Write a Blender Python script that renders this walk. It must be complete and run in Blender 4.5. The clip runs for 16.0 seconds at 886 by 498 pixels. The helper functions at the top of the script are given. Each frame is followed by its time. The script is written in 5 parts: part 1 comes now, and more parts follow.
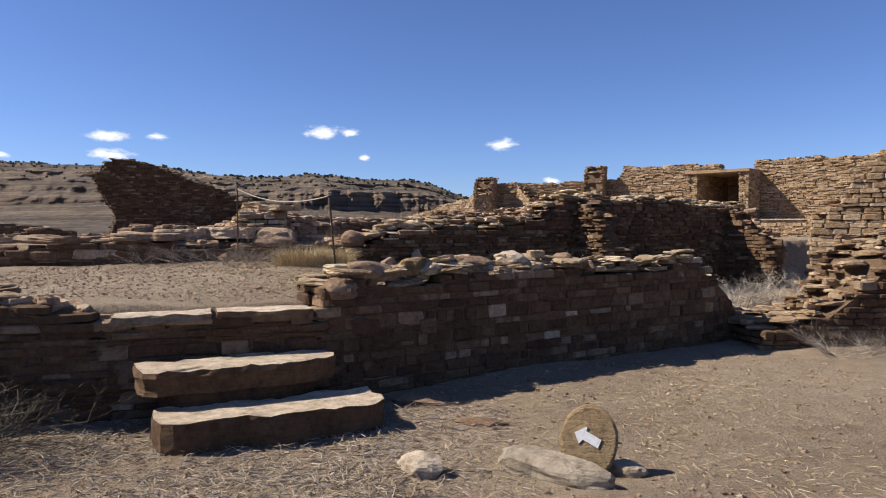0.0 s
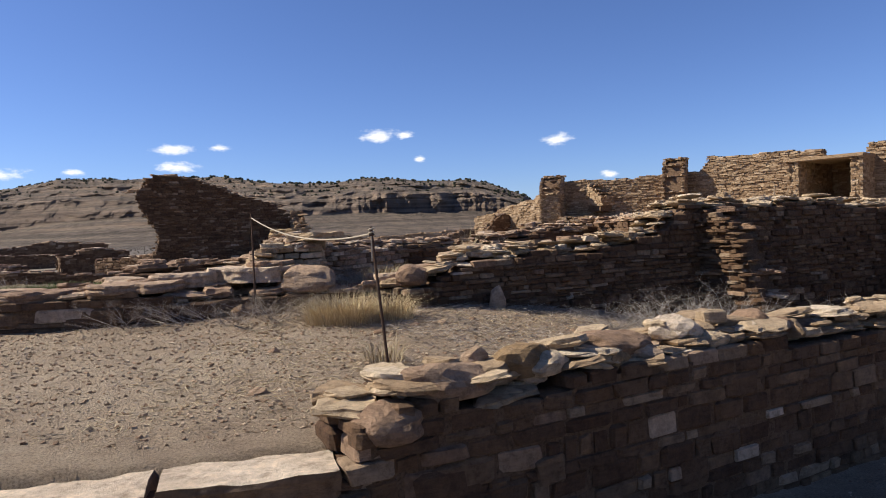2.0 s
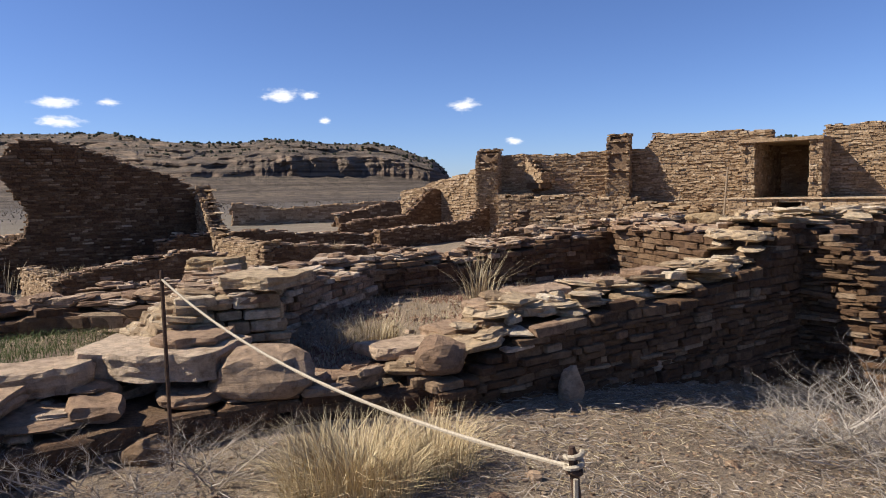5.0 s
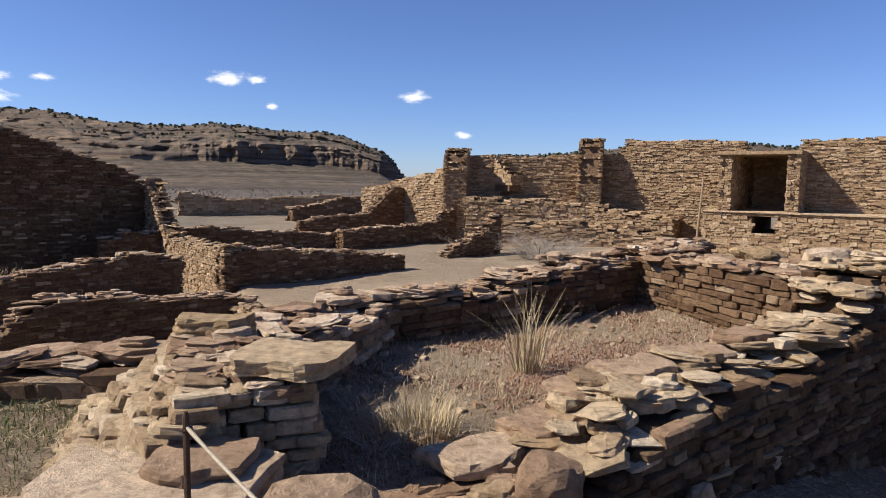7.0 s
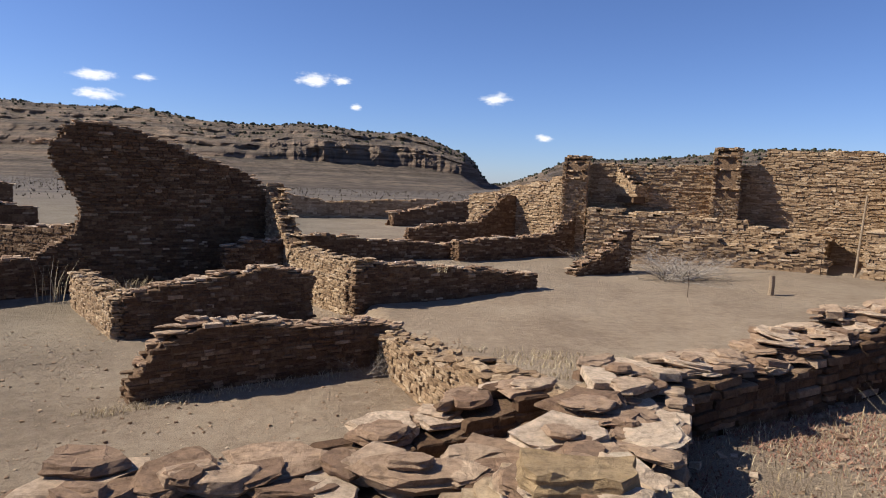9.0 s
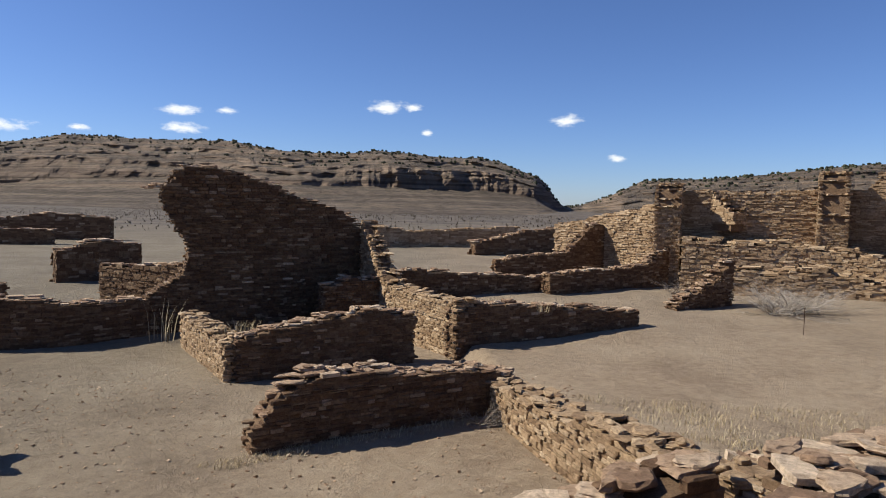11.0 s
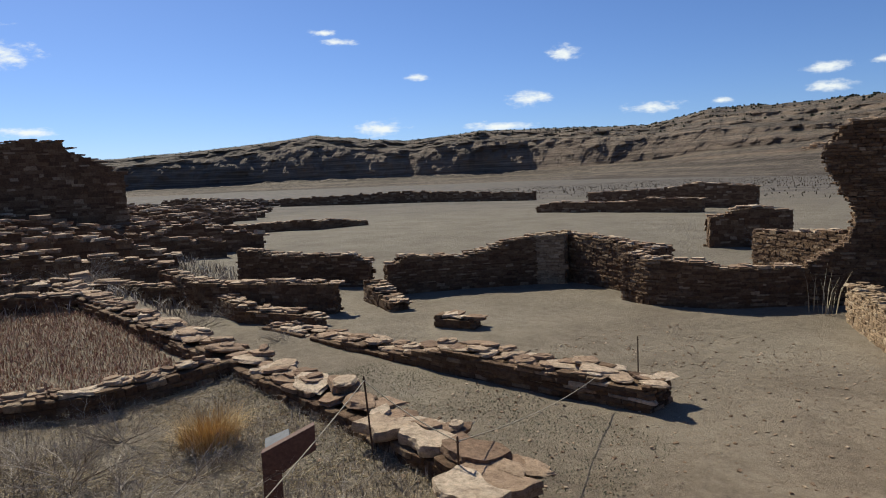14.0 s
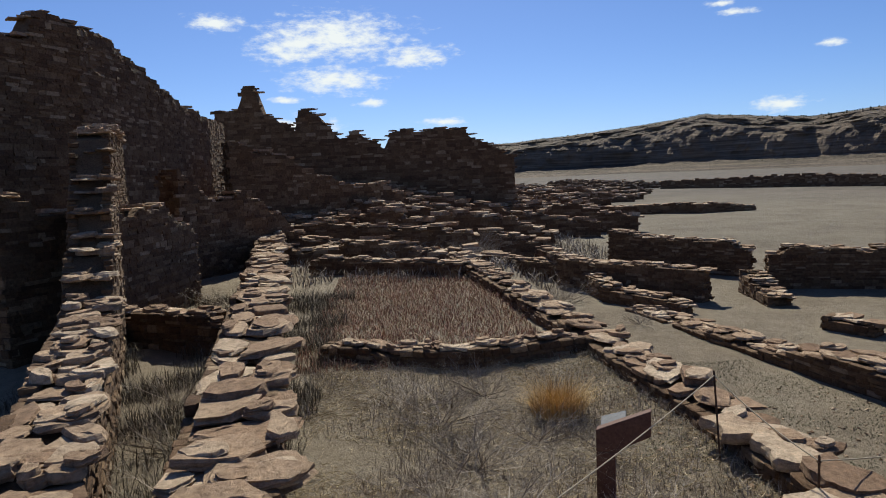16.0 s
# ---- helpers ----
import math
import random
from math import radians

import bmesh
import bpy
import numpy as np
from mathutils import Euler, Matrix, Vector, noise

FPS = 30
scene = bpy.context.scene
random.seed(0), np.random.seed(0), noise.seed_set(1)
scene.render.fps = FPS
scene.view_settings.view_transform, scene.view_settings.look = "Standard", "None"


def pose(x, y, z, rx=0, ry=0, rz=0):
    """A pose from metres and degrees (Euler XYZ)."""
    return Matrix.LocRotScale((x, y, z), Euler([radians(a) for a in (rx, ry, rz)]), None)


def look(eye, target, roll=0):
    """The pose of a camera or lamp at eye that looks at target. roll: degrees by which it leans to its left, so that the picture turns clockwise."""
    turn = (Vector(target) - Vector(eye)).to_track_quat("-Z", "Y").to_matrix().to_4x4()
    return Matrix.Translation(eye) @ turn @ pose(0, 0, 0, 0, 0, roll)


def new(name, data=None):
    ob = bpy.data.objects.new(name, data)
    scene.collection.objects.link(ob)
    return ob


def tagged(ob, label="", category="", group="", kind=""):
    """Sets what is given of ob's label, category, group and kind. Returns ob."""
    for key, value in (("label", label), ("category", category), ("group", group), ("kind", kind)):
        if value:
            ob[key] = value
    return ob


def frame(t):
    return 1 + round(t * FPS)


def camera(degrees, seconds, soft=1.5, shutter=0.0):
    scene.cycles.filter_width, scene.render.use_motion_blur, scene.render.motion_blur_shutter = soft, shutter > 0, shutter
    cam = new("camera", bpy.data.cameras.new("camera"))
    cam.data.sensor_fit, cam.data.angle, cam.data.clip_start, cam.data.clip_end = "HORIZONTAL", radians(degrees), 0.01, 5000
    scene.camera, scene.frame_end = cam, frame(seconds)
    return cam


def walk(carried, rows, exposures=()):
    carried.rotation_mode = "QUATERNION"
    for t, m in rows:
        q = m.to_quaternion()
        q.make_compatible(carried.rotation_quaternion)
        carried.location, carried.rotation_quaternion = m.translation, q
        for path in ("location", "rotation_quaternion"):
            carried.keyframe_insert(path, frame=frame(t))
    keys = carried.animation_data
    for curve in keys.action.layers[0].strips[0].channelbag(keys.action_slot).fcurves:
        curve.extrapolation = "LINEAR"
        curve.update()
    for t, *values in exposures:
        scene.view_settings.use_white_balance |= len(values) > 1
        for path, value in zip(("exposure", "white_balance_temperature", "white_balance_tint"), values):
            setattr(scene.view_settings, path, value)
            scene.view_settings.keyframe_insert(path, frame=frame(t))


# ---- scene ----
cam = camera(66.1, 16.0, soft=1.0)
METRES, EYE, TILT, LEAN, TURN = 13.0, 1.55, -1.5, 0.0, 0.0
ROWS = [
    (0.0, 0.0, 0.0, 0.0, -0.6, -0.3, -0.0),
    (0.5, -0.0057, 0.0554, 0.0057, 1.6, -0.05, 2.27),
    (1.0, -0.0154, 0.1074, 0.0129, 3.6, 0.25, 1.01),
    (1.5, -0.0246, 0.162, 0.024, 3.96, -0.36, 1.26),
    (2.0, -0.026, 0.2238, 0.0353, 4.29, -0.3, 2.12),
    (2.5, -0.0455, 0.2746, 0.0413, 6.24, 0.05, -0.14),
    (3.0, -0.0671, 0.3256, 0.0458, 7.33, -1.0, 0.27),
    (3.5, -0.0867, 0.3729, 0.0574, 9.06, -1.06, -0.49),
    (4.0, -0.1088, 0.4139, 0.0733, 2.34, -3.48, -2.11),
    (4.5, -0.1178, 0.4491, 0.082, -1.87, -3.42, 0.68),
    (7.0, -0.1837, 0.5952, 0.1205, -8.03, -4.15, -0.69),
    (7.5, -0.2173, 0.6357, 0.12, -5.83, -4.39, -0.51),
    (8.0, -0.2548, 0.6815, 0.1235, -0.17, -4.65, -2.97),
    (10.5, -0.3428, 0.7651, 0.1682, -3.86, -2.63, -0.45),
    (11.0, -0.3592, 0.7604, 0.1693, 4.51, -2.35, -1.14),
    (11.5, -0.3742, 0.756, 0.1694, 15.26, -2.85, -1.06),
    (12.0, -0.3847, 0.7528, 0.1704, 24.8, -3.38, -0.62),
    (12.5, -0.3891, 0.7537, 0.1695, 31.6, -3.73, -0.23),
    (13.0, -0.396, 0.7645, 0.1679, 38.87, -4.12, 0.18),
    (13.5, -0.403, 0.7707, 0.1651, 46.76, -4.54, 0.44),
    (14.0, -0.4095, 0.7791, 0.1604, 54.77, -4.96, 1.24),
    (14.5, -0.4116, 0.7852, 0.1585, 63.01, -5.21, 1.78),
    (15.0, -0.4068, 0.7932, 0.1588, 71.1, -5.51, 0.92),
    (15.5, -0.404, 0.797, 0.159, 78.3, -5.75, 0.9),
    (16.0, -0.402, 0.800, 0.159, 86.0, -5.9, 0.9),
]
EXPOSURES = [(0.0, 0.64, 6500, 10), (8.0, 0.64, 6500, 10), (9.5, 0.55, 6500, 10), (10.5, 0.5, 6450, 8), (12.0, 0.46, 6400, 5), (14.0, 0.3, 6400, 3), (15.0, 0.27, 6400, 3), (16.0, 0.26, 6400, 3)]
walk(cam, [(t, pose(0, 0, EYE, TILT, LEAN, TURN) @ pose(METRES * x, METRES * y, METRES * z, 90 + pitch, roll, yaw)) for t, x, y, z, yaw, pitch, roll in ROWS], EXPOSURES)

# ---- light: a high sun in the west (-x), clear sky with a few clouds ----
SUN_EL = 42.0
sun_data = bpy.data.lights.new("sun", "SUN")
sun_data.energy, sun_data.angle, sun_data.color = 5.0, radians(0.53), (1.0, 0.93, 0.82)
sun = new("sun", sun_data)
sun.matrix_world = look((-math.cos(radians(SUN_EL)) * 50, 3.0, math.sin(radians(SUN_EL)) * 50), (0, 0, 0))

CLOUDS = [  # bearing to the left of +y, elevation, half width, half height (degrees)
    (25.6, 6.8, 1.7, .5), (25.4, 5.5, 1.8, .5), (22.2, 7.0, 1.1, .28), (9.4, 7.8, 1.5, .6), (7.2, 7.9, 1.0, .4), (6.0, 5.8, .6, .3), (-5.6, 6.85, 1.3, .6),
    (-9.6, 3.8, .9, .35), (37.5, 5.0, 2.4, .5), (47.2, 6.3, 2.0, .8), (44.5, 9.7, 1.4, .7), (49.8, 4.2, 3.2, .45), (56.5, 8.4, 1.1, .35), (59.8, 4.4, 2.3, .7),
    (62.8, 11.3, 1.5, .35), (32.5, 5.1, .8, .25), (94.3, 11.5, 6.6, 2.2), (97.8, 10.8, 3.8, 1.8), (88.0, 9.9, 3.5, 1.1), (94.5, 8.2, 4.6, 1.3), (103.5, 12.5, 2.4, .8), (91.5, 6.3, 1.6, .4),
    (97.5, 4.5, 3.6, 1.1), (98.5, 6.7, 1.8, .35), (63.9, 12.0, 1.2, .3), (86.0, 4.6, 2.2, .4)]
world = bpy.data.worlds.new("sky")
scene.world = world
world.use_nodes = True
wn, wl = world.node_tree.nodes, world.node_tree.links
sky = wn.new("ShaderNodeTexSky")
sky.sky_type, sky.sun_disc = "NISHITA", False
sky.sun_elevation, sky.sun_rotation, sky.altitude, sky.air_density, sky.dust_density, sky.ozone_density = radians(SUN_EL), radians(-90), 1900.0, 1.0, 1.0, 5.0


def wmath(op, a, b=None, c=None):
    n = wn.new("ShaderNodeMath")
    n.operation = op
    for i, v in enumerate((a, b, c)):
        if v is None:
            continue
        if isinstance(v, (int, float)):
            n.inputs[i].default_value = v
        else:
            wl.new(v, n.inputs[i])
    return n.outputs[0]


tc = wn.new("ShaderNodeTexCoord")
sep = wn.new("ShaderNodeSeparateXYZ")
wl.new(tc.outputs["Generated"], sep.inputs[0])
az = wmath("MULTIPLY", wmath("ARCTAN2", wmath("MULTIPLY", sep.outputs[0], -1.0), sep.outputs[1]), 57.2958)
el = wmath("MULTIPLY", wmath("ARCSINE", sep.outputs[2]), 57.2958)
azel = wn.new("ShaderNodeCombineXYZ")
wl.new(az, azel.inputs[0]), wl.new(el, azel.inputs[1])
puff = wn.new("ShaderNodeTexNoise")
puff.inputs["Scale"].default_value, puff.inputs["Detail"].default_value, puff.inputs["Roughness"].default_value = 0.55, 7.0, 0.62
pm = wn.new("ShaderNodeMapping")
pm.inputs["Scale"].default_value = (1.3, 3.0, 1.0)
wl.new(azel.outputs[0], pm.inputs[0]), wl.new(pm.outputs[0], puff.inputs["Vector"])
near_d = None
for a, e, w, h in CLOUDS:
    v1 = wn.new("ShaderNodeVectorMath")
    v1.operation = "SUBTRACT"
    v1.inputs[1].default_value = (a, e, 0)
    wl.new(azel.outputs[0], v1.inputs[0])
    v2 = wn.new("ShaderNodeVectorMath")
    v2.operation = "MULTIPLY"
    v2.inputs[1].default_value = (1 / w, 1 / h, 0)
    wl.new(v1.outputs[0], v2.inputs[0])
    v3 = wn.new("ShaderNodeVectorMath")
    v3.operation = "LENGTH"
    wl.new(v2.outputs[0], v3.inputs[0])
    near_d = v3.outputs["Value"] if near_d is None else wmath("MINIMUM", near_d, v3.outputs["Value"])
edge = wmath("SUBTRACT", wmath("ADD", wmath("MULTIPLY", puff.outputs["Fac"], 2.4), -0.25), near_d)
ramp = wn.new("ShaderNodeMapRange")
ramp.interpolation_type = "SMOOTHSTEP"
ramp.inputs["From Min"].default_value, ramp.inputs["From Max"].default_value = -0.1, 0.95
wl.new(edge, ramp.inputs["Value"])
wmix = wn.new("ShaderNodeMix")
wmix.data_type = "RGBA"
wmix.inputs["B"].default_value = (10.5, 10.6, 10.8, 1)
deep = wn.new("ShaderNodeMix")
deep.data_type, deep.blend_type = "RGBA", "MULTIPLY"
deep.inputs["Factor"].default_value, deep.inputs["B"].default_value = 1.0, (0.88, 0.93, 1.18, 1)
wl.new(sky.outputs[0], deep.inputs["A"])
wl.new(ramp.outputs[0], wmix.inputs["Factor"]), wl.new(deep.outputs["Result"], wmix.inputs["A"])
wl.new(wmix.outputs["Result"], wn["Background"].inputs["Color"])
wn["Background"].inputs["Strength"].default_value = 0.072


# ---- materials ----
def mat_nodes(name, rough=0.9):
    m = bpy.data.materials.new(name)
    m.use_nodes = True
    b = m.node_tree.nodes["Principled BSDF"]
    b.inputs["Roughness"].default_value = rough
    b.inputs["Specular IOR Level"].default_value = 0.25
    return m, m.node_tree.nodes, m.node_tree.links, b


def noise_at(n, l, scale, detail=5.0, rough=0.6, stretch=None, coords="Object"):
    t = n.new("ShaderNodeTexNoise")
    t.inputs["Scale"].default_value, t.inputs["Detail"].default_value, t.inputs["Roughness"].default_value = scale, detail, rough
    if coords == "World":
        src = n.new("ShaderNodeNewGeometry").outputs["Position"]
    else:
        src = n.new("ShaderNodeTexCoord").outputs[coords]
    if stretch:
        mp = n.new("ShaderNodeMapping")
        mp.inputs["Scale"].default_value = stretch
        l.new(src, mp.inputs[0])
        src = mp.outputs[0]
    l.new(src, t.inputs["Vector"])
    return t.outputs["Fac"]


def ramp_of(n, l, src, stops):
    r = n.new("ShaderNodeValToRGB")
    while len(r.color_ramp.elements) < len(stops):
        r.color_ramp.elements.new(0.5)
    for e, (p, c) in zip(r.color_ramp.elements, stops):
        e.position, e.color = p, (*c, 1)
    l.new(src, r.inputs[0])
    return r.outputs[0]


def mix(n, l, kind, fac, a, b):
    m = n.new("ShaderNodeMix")
    m.data_type, m.blend_type = "RGBA", kind
    for sock, v in (("Factor", fac), ("A", a), ("B", b)):
        if isinstance(v, (int, float)):
            m.inputs[sock].default_value = v
        elif isinstance(v, tuple):
            m.inputs[sock].default_value = (*v, 1)
        else:
            l.new(v, m.inputs[sock])
    return m.outputs["Result"]


def math_of(n, l, op, a, b):
    m = n.new("ShaderNodeMath")
    m.operation = op
    for i, v in enumerate((a, b)):
        if isinstance(v, (int, float)):
            m.inputs[i].default_value = v
        else:
            l.new(v, m.inputs[i])
    return m.outputs[0]


def bump(n, l, b, height, strength, dist):
    bp = n.new("ShaderNodeBump")
    bp.inputs["Strength"].default_value, bp.inputs["Distance"].default_value = strength, dist
    l.new(height, bp.inputs["Height"]), l.new(bp.outputs[0], b.inputs["Normal"])


def stone_material(name, stops, layer=26.0, dark=0.75):
    """Layered sandstone: each block its own tone, fine bedding lines, pits and stains."""
    m, n, l, b = mat_nodes(name, 0.93)
    rnd = math_of(n, l, "FRACT", math_of(n, l, "ADD", n.new("ShaderNodeObjectInfo").outputs["Random"], n.new("ShaderNodeNewGeometry").outputs["Random Per Island"]), 0.0)
    col = ramp_of(n, l, rnd, stops)
    bed = noise_at(n, l, layer, 4.0, 0.7, (0.25, 0.25, 2.4), "World")
    col = mix(n, l, "MULTIPLY", 0.45, col, ramp_of(n, l, bed, [(0.3, (dark * 0.72, dark * 0.66, dark * 0.6)), (0.62, (1.0, 1.0, 1.0))]))
    stain = noise_at(n, l, 2.3, 6.0, 0.65, None, "World")
    col = mix(n, l, "MULTIPLY", 0.6, col, ramp_of(n, l, stain, [(0.35, (0.7, 0.62, 0.55)), (0.6, (1.05, 1.0, 0.95))]))
    mott = noise_at(n, l, 13.0, 6.0, 0.75, None, "World")
    col = mix(n, l, "MULTIPLY", 0.85, col, ramp_of(n, l, mott, [(0.32, (0.5, 0.46, 0.42)), (0.5, (1.0, 1.0, 1.0)), (0.66, (1.35, 1.32, 1.27))]))
    l.new(col, b.inputs["Base Color"])
    grit = noise_at(n, l, 60.0, 6.0, 0.75, (1, 1, 1.6), "World")
    bump(n, l, b, math_of(n, l, "ADD", math_of(n, l, "ADD", math_of(n, l, "MULTIPLY", bed, 0.8), math_of(n, l, "MULTIPLY", mott, 1.6)), grit), 0.95, 0.022)
    return m


# stone of the shaded walls: part of their shade is in this dark tone
SHADE_SAND = stone_material("sandstone", [(0.0, (0.112, 0.065, 0.037)), (0.3, (0.15, 0.09, 0.051)), (0.65, (0.19, 0.12, 0.069)), (0.9, (0.235, 0.156, 0.094)), (1.0, (0.39, 0.295, 0.2))])
# slab stone; as caps on darker walls its paler tone stands for sun
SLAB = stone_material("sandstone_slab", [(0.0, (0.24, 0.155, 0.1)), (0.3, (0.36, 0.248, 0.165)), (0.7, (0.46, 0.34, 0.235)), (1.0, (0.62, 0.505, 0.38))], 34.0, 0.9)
# lit copy of the sandstone: sunlight is put into the colour
LIT_SAND = stone_material("lit_sandstone", [(0.0, (0.34, 0.245, 0.15)), (0.4, (0.48, 0.37, 0.24)), (0.8, (0.58, 0.465, 0.315)), (1.0, (0.64, 0.55, 0.42))], 34.0, 0.95)
# buff stone of the sunlit walls, toned lighter to carry some of the sun
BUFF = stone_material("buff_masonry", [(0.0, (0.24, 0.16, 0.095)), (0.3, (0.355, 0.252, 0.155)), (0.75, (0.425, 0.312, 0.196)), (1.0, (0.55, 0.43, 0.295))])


def earth_material(name, stops, grain, brush=0.0):
    m, n, l, b = mat_nodes(name, 0.97)
    big = noise_at(n, l, 0.35, 6.0, 0.6, None, "World")
    fine = noise_at(n, l, grain, 6.0, 0.75, None, "World")
    mid = noise_at(n, l, 4.5, 5.0, 0.7, None, "World")
    col = ramp_of(n, l, math_of(n, l, "ADD", math_of(n, l, "MULTIPLY", big, 0.5), math_of(n, l, "MULTIPLY", mid, 0.5)), stops)
    col = mix(n, l, "MULTIPLY", 0.75, col, ramp_of(n, l, fine, [(0.32, (0.27, 0.24, 0.21)), (0.5, (1.0, 1.0, 1.0)), (0.68, (1.55, 1.51, 1.45))]))
    if brush:
        far = noise_at(n, l, 0.09, 8.0, 0.75, (1, 1.6, 1), "World")
        mask = ramp_of(n, l, far, [(0.4, (0, 0, 0)), (0.6, (1, 1, 1))])
        geo = n.new("ShaderNodeNewGeometry")
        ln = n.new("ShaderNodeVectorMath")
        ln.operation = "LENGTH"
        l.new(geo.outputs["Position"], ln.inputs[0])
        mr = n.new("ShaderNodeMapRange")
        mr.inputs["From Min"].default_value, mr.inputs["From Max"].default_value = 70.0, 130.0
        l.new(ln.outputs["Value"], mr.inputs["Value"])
        sx_ = n.new("ShaderNodeSeparateXYZ")
        l.new(geo.outputs["Position"], sx_.inputs[0])
        we = n.new("ShaderNodeMapRange")  # greyer, weedier soil on the west side, its colour also darkened for backlight
        we.inputs["From Min"].default_value, we.inputs["From Max"].default_value = -5.0, -11.0
        l.new(math_of(n, l, "ADD", sx_.outputs["X"], math_of(n, l, "MULTIPLY", big, 3.0)), we.inputs["Value"])
        col = mix(n, l, "MIX", we.outputs[0], col, mix(n, l, "MULTIPLY", 1.0, col, (0.76, 0.8, 0.82)))
        # greyer plaza soil, darkened in colour too as rough ground against the sun
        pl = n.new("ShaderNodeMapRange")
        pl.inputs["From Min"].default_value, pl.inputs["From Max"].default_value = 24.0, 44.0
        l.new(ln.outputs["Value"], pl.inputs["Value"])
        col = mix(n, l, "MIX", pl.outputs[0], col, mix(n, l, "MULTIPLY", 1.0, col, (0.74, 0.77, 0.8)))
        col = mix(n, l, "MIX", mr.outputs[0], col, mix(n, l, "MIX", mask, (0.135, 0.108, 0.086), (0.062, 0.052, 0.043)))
    l.new(col, b.inputs["Base Color"])
    bump(n, l, b, math_of(n, l, "ADD", fine, math_of(n, l, "MULTIPLY", mid, 1.5)), 1.0, 0.035)
    return m


# pale stone; on steps and sill its brightness also stands for sun
PALE = stone_material("pale_lit_stone", [(0.0, (0.52, 0.43, 0.32)), (1.0, (0.66, 0.56, 0.44))], 40.0, 1.0)
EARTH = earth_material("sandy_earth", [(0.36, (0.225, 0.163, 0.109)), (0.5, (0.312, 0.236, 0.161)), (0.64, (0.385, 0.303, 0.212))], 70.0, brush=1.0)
MORTAR = earth_material("mud_mortar", [(0.35, (0.118, 0.071, 0.04)), (0.5, (0.158, 0.098, 0.057)), (0.65, (0.2, 0.13, 0.076))], 40.0)


# ---- ground ----
def smooth(a, b, x):
    t = np.clip((x - a) / (b - a), 0, 1)
    return t * t * (3 - 2 * t)


def y_w1(x):
    return np.where(x > -1.06, 6.0 + 0.655 * (x + 1.06), 6.0 + 0.33 * (x + 1.06))


def y_w2(x):
    return np.where(x > -1.3, 11.0 + 0.6 * (x + 1.3), np.where(x > -3.7, 9.85 + 0.48 * (x + 3.7), 9.85 + 0.14 * (x + 3.7)))


def y_w3(x):
    return 15.85 + 0.61 * x


def hfield(x, y):
    """Height of the ground: lower court in front, terraces between the walls, plaza beyond."""
    x, y = np.asarray(x, float), np.asarray(y, float)
    z = -0.35 + 0.55 * smooth(0, 10, x) * smooth(18, 34, y) + 0.35 * smooth(34, 42, y) * (1 - smooth(50, 70, y)) * smooth(-8, -2, x)
    west = smooth(-7.0, -9.0, x) * smooth(15.2, 14.0, y)
    z = z + (0.15 - z) * west
    px, py = np.clip(x, -6.0, -3.0), 10.4
    d = np.hypot(x - px, y - py)
    z = z + (1.3 - z) * (1 - smooth(2.4, 6.2, d))
    z = z + (1.0 - z) * (1 - smooth(0.6, 4.6, y - y_w3(x))) * smooth(-4.6, -3.2, x)
    east = smooth(-0.1, 0.25, (x + 4.1) * 0.943 + (y - 22.6) * 0.333)
    cell = np.clip(0.05 + 0.8 * (22.6 - y) / 6.2, -0.35, 0.85) * (1 - smooth(0, 6, (x + 4.1) * 0.943 + (y - 22.6) * 0.333)) * (1 - smooth(22.4, 24.5, y))
    z = np.maximum(z, np.where(east > 0, z + (cell - z) * east, z))
    room = smooth(0.25, 0.4, y - y_w2(x)) * (1 - smooth(-0.1, 0.2, y - y_w3(x))) * smooth(-3.0, -2.7, x + (y - 11.3) * 0.35)
    z = z + (1.22 - z) * room
    terr = 1 - smooth(0.15, 0.35, y - y_w2(x))
    za = 0.9 + 0.03 * (y - 6) - 0.24 * np.clip(np.log1p(np.exp(2.2 * (x + 0.6))) / 2.2, 0, 4)
    za = np.where(x < -6, za + (0.2 - za) * smooth(-6.0, -9.0, x), za)
    z = z + (za - z) * terr
    front = 1 - smooth(0.05, 0.3, y - y_w1(x))
    z = z + (0.0 - z) * front
    far = np.hypot(x + 4, y - 8)
    z = np.where(far > 130, z - 0.6 * smooth(130, 250, far), z)
    return z


def bumpy(x, y):
    """Small unevenness of the soil."""
    return 0.018 * np.sin(3.1 * x + 1.7 * np.sin(2.3 * y)) * np.sin(2.7 * y + 1.3 * np.sin(1.9 * x)) + 0.03 * np.sin(0.9 * x + 0.5 * y) * np.sin(0.7 * y - 0.4 * x)


def soil(x, y):
    return float(hfield(x, y) + bumpy(x, y))


def spread(lo, hi, step, out, growth):
    mid = list(np.arange(lo, hi, step))
    up, down, s = [hi], [lo - step], step
    while up[-1] < out:
        s *= growth
        up.append(up[-1] + s)
    s = step
    while down[-1] > -out:
        s *= growth
        down.append(down[-1] - s)
    return np.array(down[::-1] + mid + up)


def grid_mesh(name, xs, ys, zs):
    nx, ny = len(xs), len(ys)
    X, Y = np.meshgrid(xs, ys)
    verts = np.stack([X.ravel(), Y.ravel(), zs.ravel()], 1)
    i = np.arange((nx - 1) * (ny - 1))
    a = (i // (nx - 1)) * nx + i % (nx - 1)
    faces = np.stack([a, a + 1, a + nx + 1, a + nx], 1)
    me = bpy.data.meshes.new(name)
    me.from_pydata(verts.tolist(), [], faces.tolist())
    me.polygons.foreach_set("use_smooth", [True] * len(me.polygons))
    return me


gx, gy = spread(-14.0, 6.5, 0.1, 3200, 1.06), spread(1.0, 20.0, 0.1, 3200, 1.06)
GX, GY = np.meshgrid(gx, gy)
ground = new("ground", grid_mesh("ground", gx, gy, hfield(GX, GY) + bumpy(GX, GY)))
